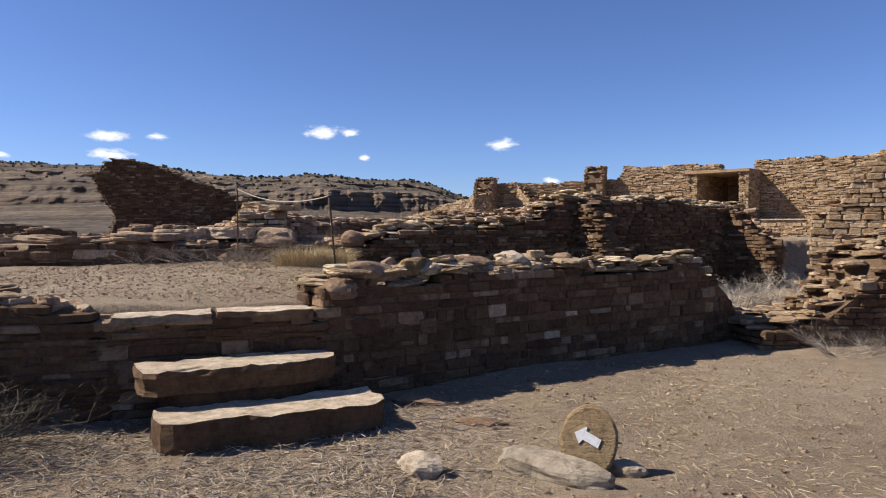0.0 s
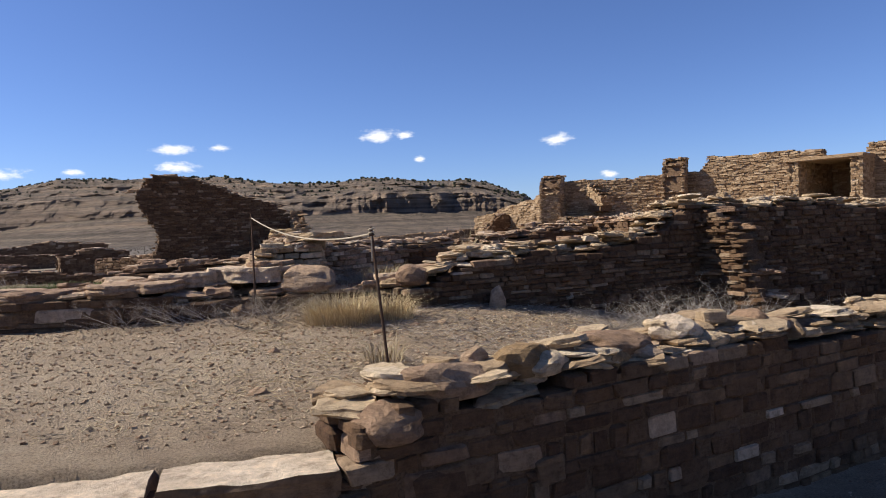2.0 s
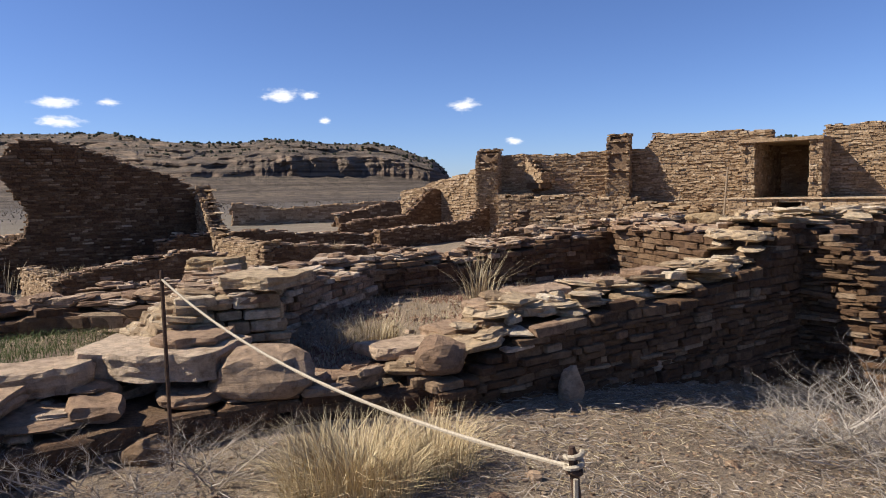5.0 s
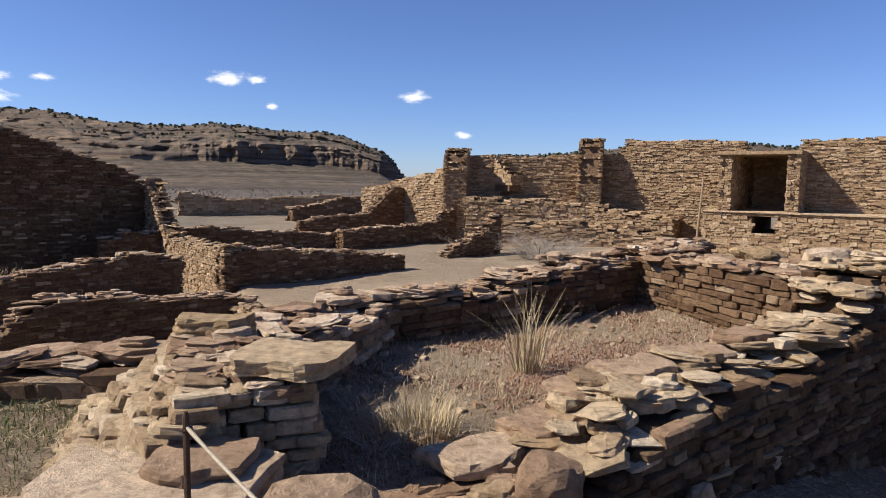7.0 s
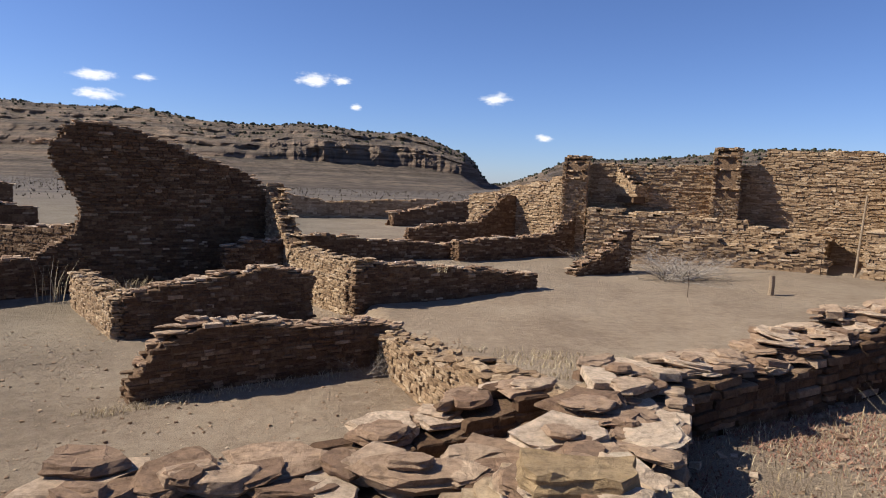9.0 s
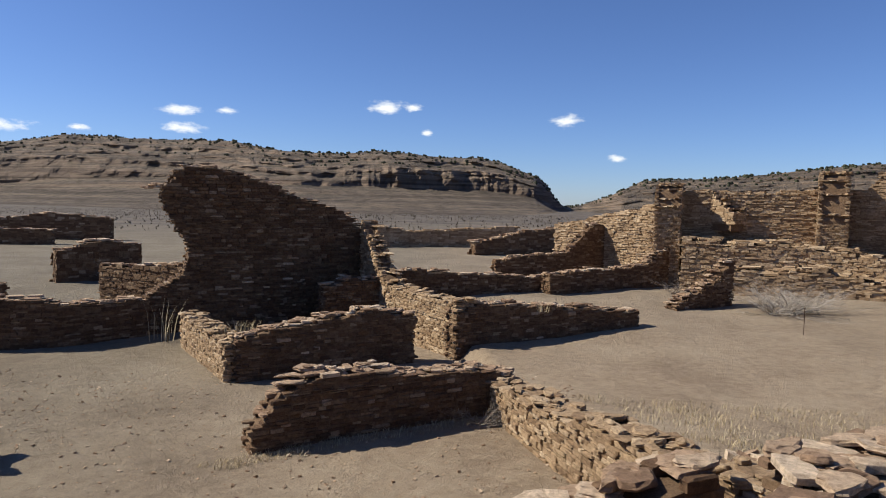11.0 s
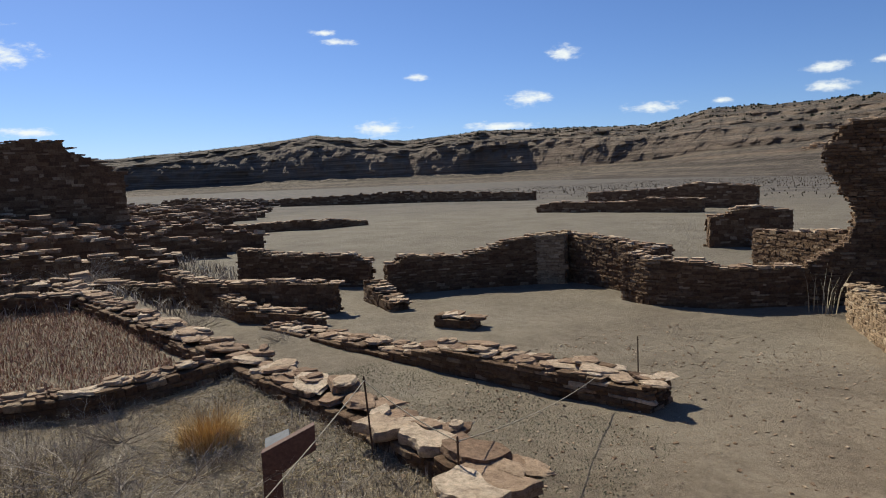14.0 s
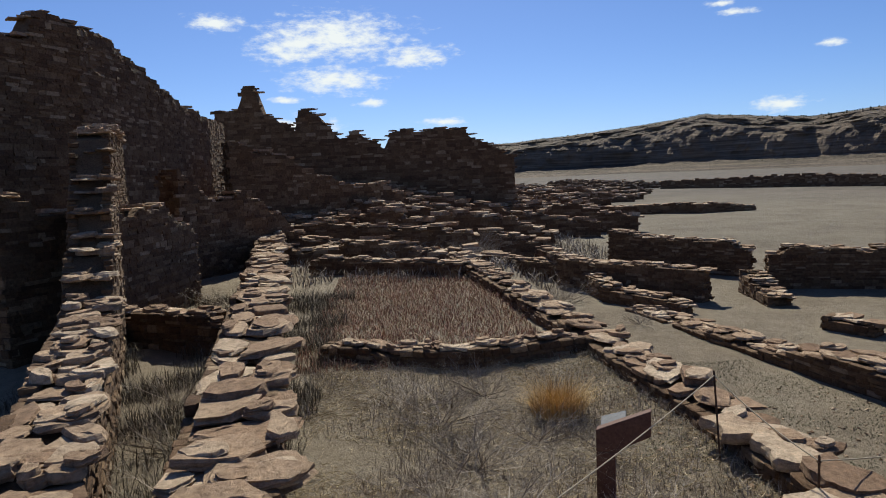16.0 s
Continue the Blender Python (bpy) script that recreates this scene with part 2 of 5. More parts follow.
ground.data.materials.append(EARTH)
tagged(ground, "sandy trampled earth with gravel, between ruined walls", "ground", kind="structure")

# ---- masonry ----
def rock_mesh(name, seed, bevel=0.14, jitter=0.07, cuts=True):
    rng = random.Random(seed)
    bm = bmesh.new()
    bmesh.ops.create_cube(bm, size=1.0)
    if cuts:
        bmesh.ops.bevel(bm, geom=list(bm.edges), offset=bevel, segments=1, affect="EDGES")
    for v in bm.verts:
        v.co += Vector((rng.uniform(-1, 1), rng.uniform(-1, 1), rng.uniform(-1, 1))) * jitter
    me = bpy.data.meshes.new(name)
    bm.to_mesh(me)
    bm.free()
    return me


ROCKS = [rock_mesh("stone", i, 0.10 + 0.02 * (i % 4), 0.05) for i in range(14)]
CRUDE = [rock_mesh("stone_far", 50 + i, 0, 0.08, False) for i in range(8)]
FLAGS = []
for i in range(16):  # broken flat slabs: straight fractured edges, nibbled corners, uneven layers
    rng = random.Random(90 + i)
    bm = bmesh.new()
    k = 13
    sides = [(2 * math.pi * (j + rng.uniform(-0.32, 0.32)) / 5, rng.uniform(0.33, 0.5)) for j in range(5)]
    ring = []
    for j in range(k):
        a = 2 * math.pi * (j + rng.uniform(-0.3, 0.3)) / k
        r = min([d / math.cos(a - b) for b, d in sides if math.cos(a - b) > 0.25] + [0.62]) * rng.uniform(0.9, 1.04)
        ring.append((r * math.cos(a), r * math.sin(a)))
    lean = (rng.uniform(-0.3, 0.3), rng.uniform(-0.3, 0.3))
    layers = [(rng.uniform(0.8, 0.95), -0.5), (1.0, rng.uniform(-0.25, 0.0)), (rng.uniform(0.88, 0.98), rng.uniform(0.1, 0.2)), (rng.uniform(0.8, 0.93), 0.5)]
    rows = [[bm.verts.new((x * s + rng.uniform(-0.03, 0.03), y * s + rng.uniform(-0.03, 0.03), h + (lean[0] * x + lean[1] * y) * (h > 0.3) + rng.uniform(-0.1, 0.1))) for x, y in ring] for s, h in layers]
    for r0, r1 in zip(rows, rows[1:]):
        for j in range(k):
            bm.faces.new((r0[j], r0[(j + 1) % k], r1[(j + 1) % k], r1[j]))
    bm.faces.new(rows[0][::-1])
    mids = [bm.verts.new((v.co.x * 0.5 + rng.uniform(-0.06, 0.06), v.co.y * 0.5 + rng.uniform(-0.06, 0.06), v.co.z + rng.uniform(-0.12, 0.16))) for v in rows[-1][::3]]
    hub = len(mids)
    for j in range(k):
        bm.faces.new((rows[-1][j], rows[-1][(j + 1) % k], mids[min(j // 3, hub - 1)]))
        if j // 3 != ((j + 1) % k) // 3:
            bm.faces.new((rows[-1][(j + 1) % k], mids[((j + 1) % k) // 3], mids[j // 3]))
    bm.faces.new(mids)
    bmesh.ops.recalc_face_normals(bm, faces=bm.faces)
    me = bpy.data.meshes.new("flagstone")
    bm.to_mesh(me)
    bm.free()
    FLAGS.append(me)
_arr = {}


def mesh_arrays(me):
    if me.name not in _arr:
        v = np.empty(len(me.vertices) * 3)
        me.vertices.foreach_get("co", v)
        _arr[me.name] = (v.reshape(-1, 3), [list(p.vertices) for p in me.polygons])
    return _arr[me.name]


def joined(name, items, material, parent=None):
    """One mesh out of many (mesh, matrix)."""
    vs, fs, n = [], [], 0
    for me, m in items:
        v, f = mesh_arrays(me)
        a = np.array(m)
        vs.append(v @ a[:3, :3].T + a[:3, 3])
        fs += [[k + n for k in p] for p in f]
        n += len(v)
    me = bpy.data.meshes.new(name)
    me.from_pydata(np.concatenate(vs).tolist(), [], fs)
    me.materials.append(material)
    ob = new(name, me)
    if parent:
        ob.parent = parent
    return ob


_with = {}


def with_material(me, material):
    key = (me.name, material.name)
    if key not in _with:
        c = me.copy()
        c.materials.append(material)
        _with[key] = c
    return _with[key]


WALLS = 0


def masonry(path, width, tops, label, course=0.075, length=0.24, near=0, center=None, material=None, caps=0.34, cap_h=0.07, side="both", base=None, holes=(), rough=1.0, crude=False, seed=None, cap_material=None, lumps=0.12, blind=False, pile=0.0, pile_h=0.16, pile_to=1.0, edge=()):
    """A ruined wall along the line of its front face (the wall lies to the left of the way walked): an earth core, courses of stones
    on its faces and ends, and loose slabs on its broken top. tops: (part of the length, height); edge: (height, where the wall begins)."""
    global WALLS
    WALLS += 1
    rng = random.Random(seed if seed is not None else WALLS * 7)
    material = material or SHADE_SAND
    P = [Vector(p).to_2d() for p in path]
    seg = [(b - a).length for a, b in zip(P, P[1:])]
    total = sum(seg)
    phase = rng.uniform(0, 9)

    def at(s):
        s = min(max(s, 0), total)
        for a, b, l in zip(P, P[1:], seg):
            if s <= l + 1e-6:
                d = (b - a) / l
                return a + d * s, d
            s -= l
        return P[-1], (P[-1] - P[-2]).normalized()

    def top(s):
        f = s / total
        for (f0, z0), (f1, z1) in zip(tops, tops[1:]):
            if f <= f1:
                k = (f - f0) / max(f1 - f0, 1e-6)
                z = z0 + (z1 - z0) * k
                break
        else:
            z = tops[-1][1]
        return z + lumps * 0.5 * (math.sin(2.1 * s + phase) * 0.5 + math.sin(5.3 * s + 2 * phase) * 0.5)

    def foot(s, off):
        p, d = at(s)
        q = p + Vector((-d.y, d.x)) * off
        return base if base is not None else float(hfield(q.x, q.y)) - 0.12

    def hole(s, z):
        return any(s0 < s < s1 and z0 < z < z1 for s0, s1, z0, z1 in holes) or bool(edge) and s < begin(z)

    def begin(z):
        return float(np.interp(z, [e[0] for e in edge], [e[1] for e in edge])) + 0.04 * math.sin(31 * z)

    # core
    bm = bmesh.new()
    n = max(3, int(total / 0.3))
    cols = []
    for i in range(n + 1):
        s = min(max(total * i / n, 0.06), total - 0.06)
        p, d = at(s)
        nrm = Vector((-d.y, d.x))
        t = top(s) - 0.04
        sunk = 0.004 if near and rough < 2 and not crude else 0.03
        a, b = p + nrm * sunk, p + nrm * (width - sunk)
        cols.append([bm.verts.new((a.x, a.y, foot(s, -0.2) - 0.3)), bm.verts.new((a.x, a.y, t)), bm.verts.new((b.x, b.y, t)), bm.verts.new((b.x, b.y, foot(s, width + 0.2) - 0.3))])
    for c0, c1 in zip(cols, cols[1:]):
        for j in range(3):
            bm.faces.new((c0[j], c1[j], c1[j + 1], c0[j + 1]))
    bm.faces.new(cols[0]), bm.faces.new(cols[-1][::-1])
    bmesh.ops.recalc_face_normals(bm, faces=bm.faces)
    if edge:
        bm.free()
        bm = bmesh.new()
        z = foot(0.0, 0.0) - 0.3
        while z < max(t for _, t in tops):
            reach = [s for s in np.linspace(0, total, 120) if top(s) - 0.06 > z + 0.08 and s > begin(z + 0.04) + 0.1]
            if reach:
                quad = []
                for s, o in ((reach[0], 0.05), (reach[-1] - 0.05, 0.05), (reach[-1] - 0.05, width - 0.05), (reach[0], width - 0.05)):
                    p, d = at(s)
                    quad.append(p + Vector((-d.y, d.x)) * o)
                lo, hi = [[bm.verts.new((q.x, q.y, h)) for q in quad] for h in (z, z + 0.08)]
                for f in (lo[::-1], hi, *[(lo[k], lo[(k + 1) % 4], hi[(k + 1) % 4], hi[k]) for k in range(4)]):
                    bm.faces.new(f)
            z += 0.08
    elif holes and not blind:
        bm.free()
        bm = bmesh.new()
        mid = [h for h in holes]
        for i in range(n):
            s0, s1 = total * i / n, total * (i + 1) / n
            for z0, z1 in _slices(foot(s0, 0) - 0.3, top(s0) - 0.04, [h for h in mid if h[0] < (s0 + s1) / 2 < h[1]]):
                quad = []
                for s, o in ((s0, 0.05), (s1, 0.05), (s1, width - 0.05), (s0, width - 0.05)):
                    p, d = at(s)
                    q = p + Vector((-d.y, d.x)) * o
                    quad.append(q)
                lo = [bm.verts.new((q.x, q.y, z0)) for q in quad]
                hi = [bm.verts.new((q.x, q.y, z1)) for q in quad]
                for f in (lo[::-1], hi, *[(lo[k], lo[(k + 1) % 4], hi[(k + 1) % 4], hi[k]) for k in range(4)]):
                    bm.faces.new(f)
    me = bpy.data.meshes.new("core")
    bm.to_mesh(me)
    bm.free()
    me.materials.append(MORTAR)
    wall = new(f"wall_{WALLS}", me)
    tagged(wall, label, "ruined wall", kind="structure")
    items = []
    pool = CRUDE if crude else ROCKS

    def lay(sgn):
        off = 0.0 if sgn < 0 else width
        z = min(foot(s, off + sgn * 0.1) for s in np.linspace(0, total, 9))
        zmax = max(top(s) for s in np.linspace(0, total, 60))
        while z < zmax:
            ch = course * rng.choice((0.6, 0.8, 1.0, 1.0, 1.25, 1.6)) * rng.uniform(0.9, 1.1)
            s = -rng.uniform(0, length)
            while s < total:
                ln = length * rng.uniform(0.45, 1.7)
                m = s + ln / 2
                zc = z + ch / 2
                if 0 <= m <= total and zc < top(m) and zc > foot(m, off + sgn * 0.1) - 0.06 and not hole(m, zc):
                    p, d = at(m)
                    nrm = Vector((-d.y, d.x))
                    dep = rng.uniform(0.12, 0.2)
                    q = p + nrm * (off - sgn * (dep / 2 - rng.uniform(0.0, 0.035) * rough))
                    h = ch - rng.uniform(-0.004, 0.008)
                    mt = Matrix.Translation((q.x, q.y, zc)) @ Matrix.Rotation(math.atan2(d.y, d.x) + rng.uniform(-0.05, 0.05) * rough, 4, "Z") @ Matrix.Rotation(rng.uniform(-0.03, 0.03) * rough, 4, "Y") @ Matrix.Diagonal((max(ln - rng.uniform(0.003, 0.014), 0.04), dep, h, 1))
                    items.append((sgn, rng.choice(pool), mt))
                s += ln
            z += ch

    if near:  # larger blocks set among the courses of the front
        for _ in range(int(total * 2.2)):
            m = rng.uniform(0.2, total - 0.2)
            lo_, hi_ = foot(m, -0.1) + 0.15, top(m) - 0.12
            if hi_ > lo_:
                zc = rng.uniform(lo_, hi_)
                p, d = at(m)
                q = p + Vector((-d.y, d.x)) * rng.uniform(0.045, 0.06)
                if not hole(m, zc):
                    items.append((-1, rng.choice(pool), Matrix.Translation((q.x, q.y, zc)) @ Matrix.Rotation(math.atan2(d.y, d.x), 4, "Z") @ Matrix.Diagonal((length * rng.uniform(0.8, 1.6), 0.16, course * rng.uniform(1.3, 2.1), 1))))
    if side in ("both", "front"):
        lay(-1)
    if side in ("both", "back"):
        lay(1)
    for s, out in ((0.0, -1), (total, 1)):  # ends
        p, d = at(s)
        rise = max(t for _, t in tops) if edge and out < 0 else top(s)
        nrm = Vector((-d.y, d.x))
        z = float(hfield(p.x, p.y)) - 0.15 if base is None else base
        while z < rise - 0.02:
            ch = course * rng.uniform(0.7, 1.4)
            w = 0.0
            if edge and out < 0:
                p, d = at(begin(z))
                if top(begin(z)) < z:
                    break
            while w < width - 0.04:
                ln = min(rng.uniform(0.14, 0.32), width - w)
                q = p + nrm * (w + ln / 2) - d * out * rng.uniform(0.02, 0.07)
                items.append((-1, rng.choice(pool), Matrix.Translation((q.x, q.y, z + ch / 2)) @ Matrix.Rotation(math.atan2(d.y, d.x), 4, "Z") @ Matrix.Diagonal((0.16, max(ln - 0.012, 0.04), ch - 0.01, 1))))
                w += ln
            z += ch
    tops_ = []
    if caps:
        s = 0.0
        while s < total:
            w = rng.uniform(0, 0.12)
            ln = caps * rng.uniform(0.5, 1.5)
            while w < width:
                ww = min(caps * rng.uniform(0.5, 1.3), width * 1.1)
                p, d = at(min(s + rng.uniform(0, ln), total))
                q = p + Vector((-d.y, d.x)) * min(w + ww / 2, width - 0.05)
                hh = cap_h * rng.uniform(0.6, 1.7)
                t = top(min(s + ln / 2, total)) + rng.uniform(-0.03, 0.02)
                for k in range(1 if crude or rng.random() < 0.55 else 2):
                    sh = 1.0 if k == 0 else rng.uniform(0.45, 0.8)
                    chunk = not crude and rng.random() < 0.09
                    if chunk:
                        sh *= 0.6
                    tops_.append((rng.choice(CRUDE if crude else ROCKS if chunk else FLAGS), Matrix.Translation((q.x + rng.uniform(-0.12, 0.12) * k, q.y + rng.uniform(-0.12, 0.12) * k, t + hh / 2)) @ Matrix.Rotation(math.atan2(d.y, d.x) + rng.choice((0, 3.14)) + rng.uniform(-0.6, 0.6), 4, "Z") @ Matrix.Rotation(rng.uniform(-0.08, 0.08), 4, "X") @ Matrix.Rotation(rng.uniform(-0.08, 0.08), 4, "Y") @ Matrix.Diagonal((ln * rng.uniform(0.7, 1.1) * sh, ww * sh * 0.8, hh * 0.85, 1) if crude else (ln * rng.uniform(0.9, 1.5) * sh, ww * sh * 1.1, hh * 0.85, 1))))
                    t += hh * 0.8
                    hh = cap_h * rng.uniform(0.5, 1.2)
                w += ww * 0.8
            s += ln * 0.85
    for _ in range(int(pile * total)):  # tumbled blocks heaped on the top
        s = rng.uniform(0.05, total * pile_to)
        p, d = at(s)
        q = p + Vector((-d.y, d.x)) * rng.uniform(0.06, width - 0.06)
        flat = rng.random() < 0.88
        sz = rng.uniform(0.16, 0.42) if flat else rng.uniform(0.12, 0.24)
        hh = rng.uniform(0.022, 0.05) if flat else rng.uniform(0.05, 0.1)
        t = top(s) + rng.uniform(0.0, 1.0) ** 1.5 * pile_h
        tops_.append((rng.choice(FLAGS if flat else ROCKS), Matrix.Translation((q.x, q.y, t + hh * 0.3)) @ Matrix.Rotation(math.atan2(d.y, d.x) + rng.uniform(-0.9, 0.9), 4, "Z") @ Matrix.Rotation(rng.uniform(-0.15, 0.15), 4, "X") @ Matrix.Rotation(rng.uniform(-0.15, 0.15), 4, "Y") @ Matrix.Diagonal((sz * rng.uniform(0.9, 1.4), sz * (1.0 if flat else 0.75), hh, 1))))
    single = []
    if near and center:
        c = Vector((*center, 0.8))
        single = sorted(range(len(items)), key=lambda i: (items[i][2].translation - c).length)[:near]
    pick = set(single)
    for i in single:
        _, me, m = items[i]
        ob = new("stone", with_material(me, SLAB if material is SHADE_SAND and rng.random() < 0.09 else material))
        ob.parent, ob.matrix_basis = wall, m
    rest = [(me, m) for i, (_, me, m) in enumerate(items) if i not in pick]
    if rest:
        tagged(joined("stonework", rest, material, wall), kind="stuff")
    # caps of dark walls take paler stone: the sunlit rim is in the colour
    cap_m = cap_material or (SLAB if material is SHADE_SAND else material)
    if near and center:
        order = sorted(range(len(tops_)), key=lambda i: (tops_[i][1].translation - c).length)
        for i in order[:min(near // 2, 150)]:
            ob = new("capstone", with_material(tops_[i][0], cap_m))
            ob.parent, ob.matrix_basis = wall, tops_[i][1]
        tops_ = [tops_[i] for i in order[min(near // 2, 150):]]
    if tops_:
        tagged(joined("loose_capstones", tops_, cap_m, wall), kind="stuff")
    return wall


def _slices(z0, z1, hs):
    out, z = [], z0
    for h in sorted(hs, key=lambda h: h[2]):
        if h[2] > z:
            out.append((z, min(h[2], z1)))
        z = h[3]
    if z < z1:
        out.append((z, z1))
    return out


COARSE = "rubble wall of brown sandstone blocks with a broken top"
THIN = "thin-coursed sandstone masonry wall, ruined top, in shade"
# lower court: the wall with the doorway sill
masonry([(-1.0, 6.03), (1.15, 7.46), (4.3, 9.55)], 0.55, [(0, 0.98), (0.06, 1.06), (0.5, 1.05), (0.85, 1.02), (0.93, 0.8), (1, 0.3)], "shaded wall of mixed sandstone blocks, loose slabs on top", 0.085, 0.22, 300, (0.3, 6.9), caps=0.36, cap_h=0.06, cap_material=LIT_SAND, pile=15, pile_h=0.17, pile_to=0.88, rough=0.7)
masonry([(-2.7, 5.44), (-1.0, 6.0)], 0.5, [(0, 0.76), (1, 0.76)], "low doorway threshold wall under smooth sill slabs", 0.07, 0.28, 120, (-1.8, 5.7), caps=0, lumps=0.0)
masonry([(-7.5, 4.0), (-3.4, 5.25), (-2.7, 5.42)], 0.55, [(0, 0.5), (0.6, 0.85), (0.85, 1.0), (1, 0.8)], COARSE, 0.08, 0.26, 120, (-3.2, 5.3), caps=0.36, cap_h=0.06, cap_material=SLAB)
# buff caps over a dark face put its sunlit edge into the colour
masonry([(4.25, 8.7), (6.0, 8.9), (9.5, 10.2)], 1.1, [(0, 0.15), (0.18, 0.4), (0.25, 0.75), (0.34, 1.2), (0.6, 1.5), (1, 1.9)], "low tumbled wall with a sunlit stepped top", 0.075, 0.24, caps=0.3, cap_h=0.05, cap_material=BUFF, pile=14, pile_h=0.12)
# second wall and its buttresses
masonry([(-1.35, 10.9), (2.9, 13.44), (7.2, 16.0)], 0.75, [(0, 1.22), (0.1, 1.5), (0.3, 1.58), (0.4, 1.72), (0.46, 2.1), (0.7, 2.1), (1, 2.0)], "long shaded rubble wall, ragged slabs along its top", 0.065, 0.2, 300, (0.3, 12.0), caps=0.34, cap_h=0.055, cap_material=LIT_SAND, rough=1.8, pile=16, pile_h=0.15)
masonry([(2.7, 13.35), (3.25, 12.5)], 0.45, [(0, 2.1), (0.5, 1.9), (0.8, 1.5), (1, 0.8)], COARSE, 0.05, 0.2, rough=3, cap_h=0.045, cap_material=SLAB, near=40, center=(3.0, 13.0))
masonry([(6.7, 15.7), (7.3, 14.8)], 0.5, [(0, 2.0), (1, 1.1)], COARSE, 0.08, 0.22, rough=2.4, cap_h=0.06)
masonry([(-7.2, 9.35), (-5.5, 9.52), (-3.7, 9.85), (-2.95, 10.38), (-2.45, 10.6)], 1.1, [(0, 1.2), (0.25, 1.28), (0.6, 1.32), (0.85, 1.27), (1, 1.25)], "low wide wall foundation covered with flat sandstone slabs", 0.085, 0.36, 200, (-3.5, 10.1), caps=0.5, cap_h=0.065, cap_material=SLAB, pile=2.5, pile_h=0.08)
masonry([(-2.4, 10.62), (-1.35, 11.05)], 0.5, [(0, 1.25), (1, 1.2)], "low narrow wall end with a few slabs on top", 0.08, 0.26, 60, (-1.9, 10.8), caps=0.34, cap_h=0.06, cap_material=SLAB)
# grass room
masonry([(-2.55, 11.55), (-2.9, 12.8)], 0.65, [(0, 1.7), (0.5, 1.82), (1, 1.85)], "cross wall of sunlit stacked sandstone, slabs on top", 0.085, 0.18, 280, (-3.1, 11.9), caps=0.3, cap_h=0.06, cap_material=SLAB, rough=2.0, material=LIT_SAND, pile=14, pile_h=0.1)
masonry([(-2.25, 14.48), (0.9, 16.4), (3.4, 17.9)], 0.65, [(0, 1.65), (0.25, 1.6), (0.6, 1.8), (1, 1.95)], "shaded rubble wall behind a grassy room", 0.075, 0.24, 280, (-1.2, 15.0), caps=0.4, cap_h=0.06, cap_material=SLAB, rough=1.7, pile=13, pile_h=0.13)
masonry([(3.2, 14.3), (2.6, 17.2)], 0.9, [(0, 1.9), (1, 1.95)], "broad low wall top of pale slabs", 0.085, 0.24, caps=0.4, cap_h=0.06, cap_material=SLAB, rough=1.5)
masonry([(-6.1, 12.35), (-4.9, 13.0), (-3.6, 12.85)], 0.55, [(0, 1.2), (0.5, 1.5), (1, 1.55)], "low wall of large flat stones at a terrace edge", 0.11, 0.42, 80, (-4.7, 13.0), caps=0.5, cap_h=0.075, cap_material=SLAB, rough=1.9, pile=6, pile_h=0.08)
masonry([(-4.5, 14.75), (-2.75, 15.75)], 0.5, [(0, 0.95), (1, 1.2)], "short shaded wall under flat reddish slabs", 0.08, 0.3, 60, (-3.5, 15.2), caps=0.5, cap_h=0.06, cap_material=SLAB)
masonry([(-2.75, 12.7), (-2.0, 14.5)], 0.65, [(0, 1.75), (0.5, 1.65), (1, 1.7)], "sunlit cross wall of stacked thin slabs", 0.06, 0.24, 100, (-2.8, 13.6), caps=0.42, cap_h=0.055, material=SLAB, rough=2, pile=9, pile_h=0.12)
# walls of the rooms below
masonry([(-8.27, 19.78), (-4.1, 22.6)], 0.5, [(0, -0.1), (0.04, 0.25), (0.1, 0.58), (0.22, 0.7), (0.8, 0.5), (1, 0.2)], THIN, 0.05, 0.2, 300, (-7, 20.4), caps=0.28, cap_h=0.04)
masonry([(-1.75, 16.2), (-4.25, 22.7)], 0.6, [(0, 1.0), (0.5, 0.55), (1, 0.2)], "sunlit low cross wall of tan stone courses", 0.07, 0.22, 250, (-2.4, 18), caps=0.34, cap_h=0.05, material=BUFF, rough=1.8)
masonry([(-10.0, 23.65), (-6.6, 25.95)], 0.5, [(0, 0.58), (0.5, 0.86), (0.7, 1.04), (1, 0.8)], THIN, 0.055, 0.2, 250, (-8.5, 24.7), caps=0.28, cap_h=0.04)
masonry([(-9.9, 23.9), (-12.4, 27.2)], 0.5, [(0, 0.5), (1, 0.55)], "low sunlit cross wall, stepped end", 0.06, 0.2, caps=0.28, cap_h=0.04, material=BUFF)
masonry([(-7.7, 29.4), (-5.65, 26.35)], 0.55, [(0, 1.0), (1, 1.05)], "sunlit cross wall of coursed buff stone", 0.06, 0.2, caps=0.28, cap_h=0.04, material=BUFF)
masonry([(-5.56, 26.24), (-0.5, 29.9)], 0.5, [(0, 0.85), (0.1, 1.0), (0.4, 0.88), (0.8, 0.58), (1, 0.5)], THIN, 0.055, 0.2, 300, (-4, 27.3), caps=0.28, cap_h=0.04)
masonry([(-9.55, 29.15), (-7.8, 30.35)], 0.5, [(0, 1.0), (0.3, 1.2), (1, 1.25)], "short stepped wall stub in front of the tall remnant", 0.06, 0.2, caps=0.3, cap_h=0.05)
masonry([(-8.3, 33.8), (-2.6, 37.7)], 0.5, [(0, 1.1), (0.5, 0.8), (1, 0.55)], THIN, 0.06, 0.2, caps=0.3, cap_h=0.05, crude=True)
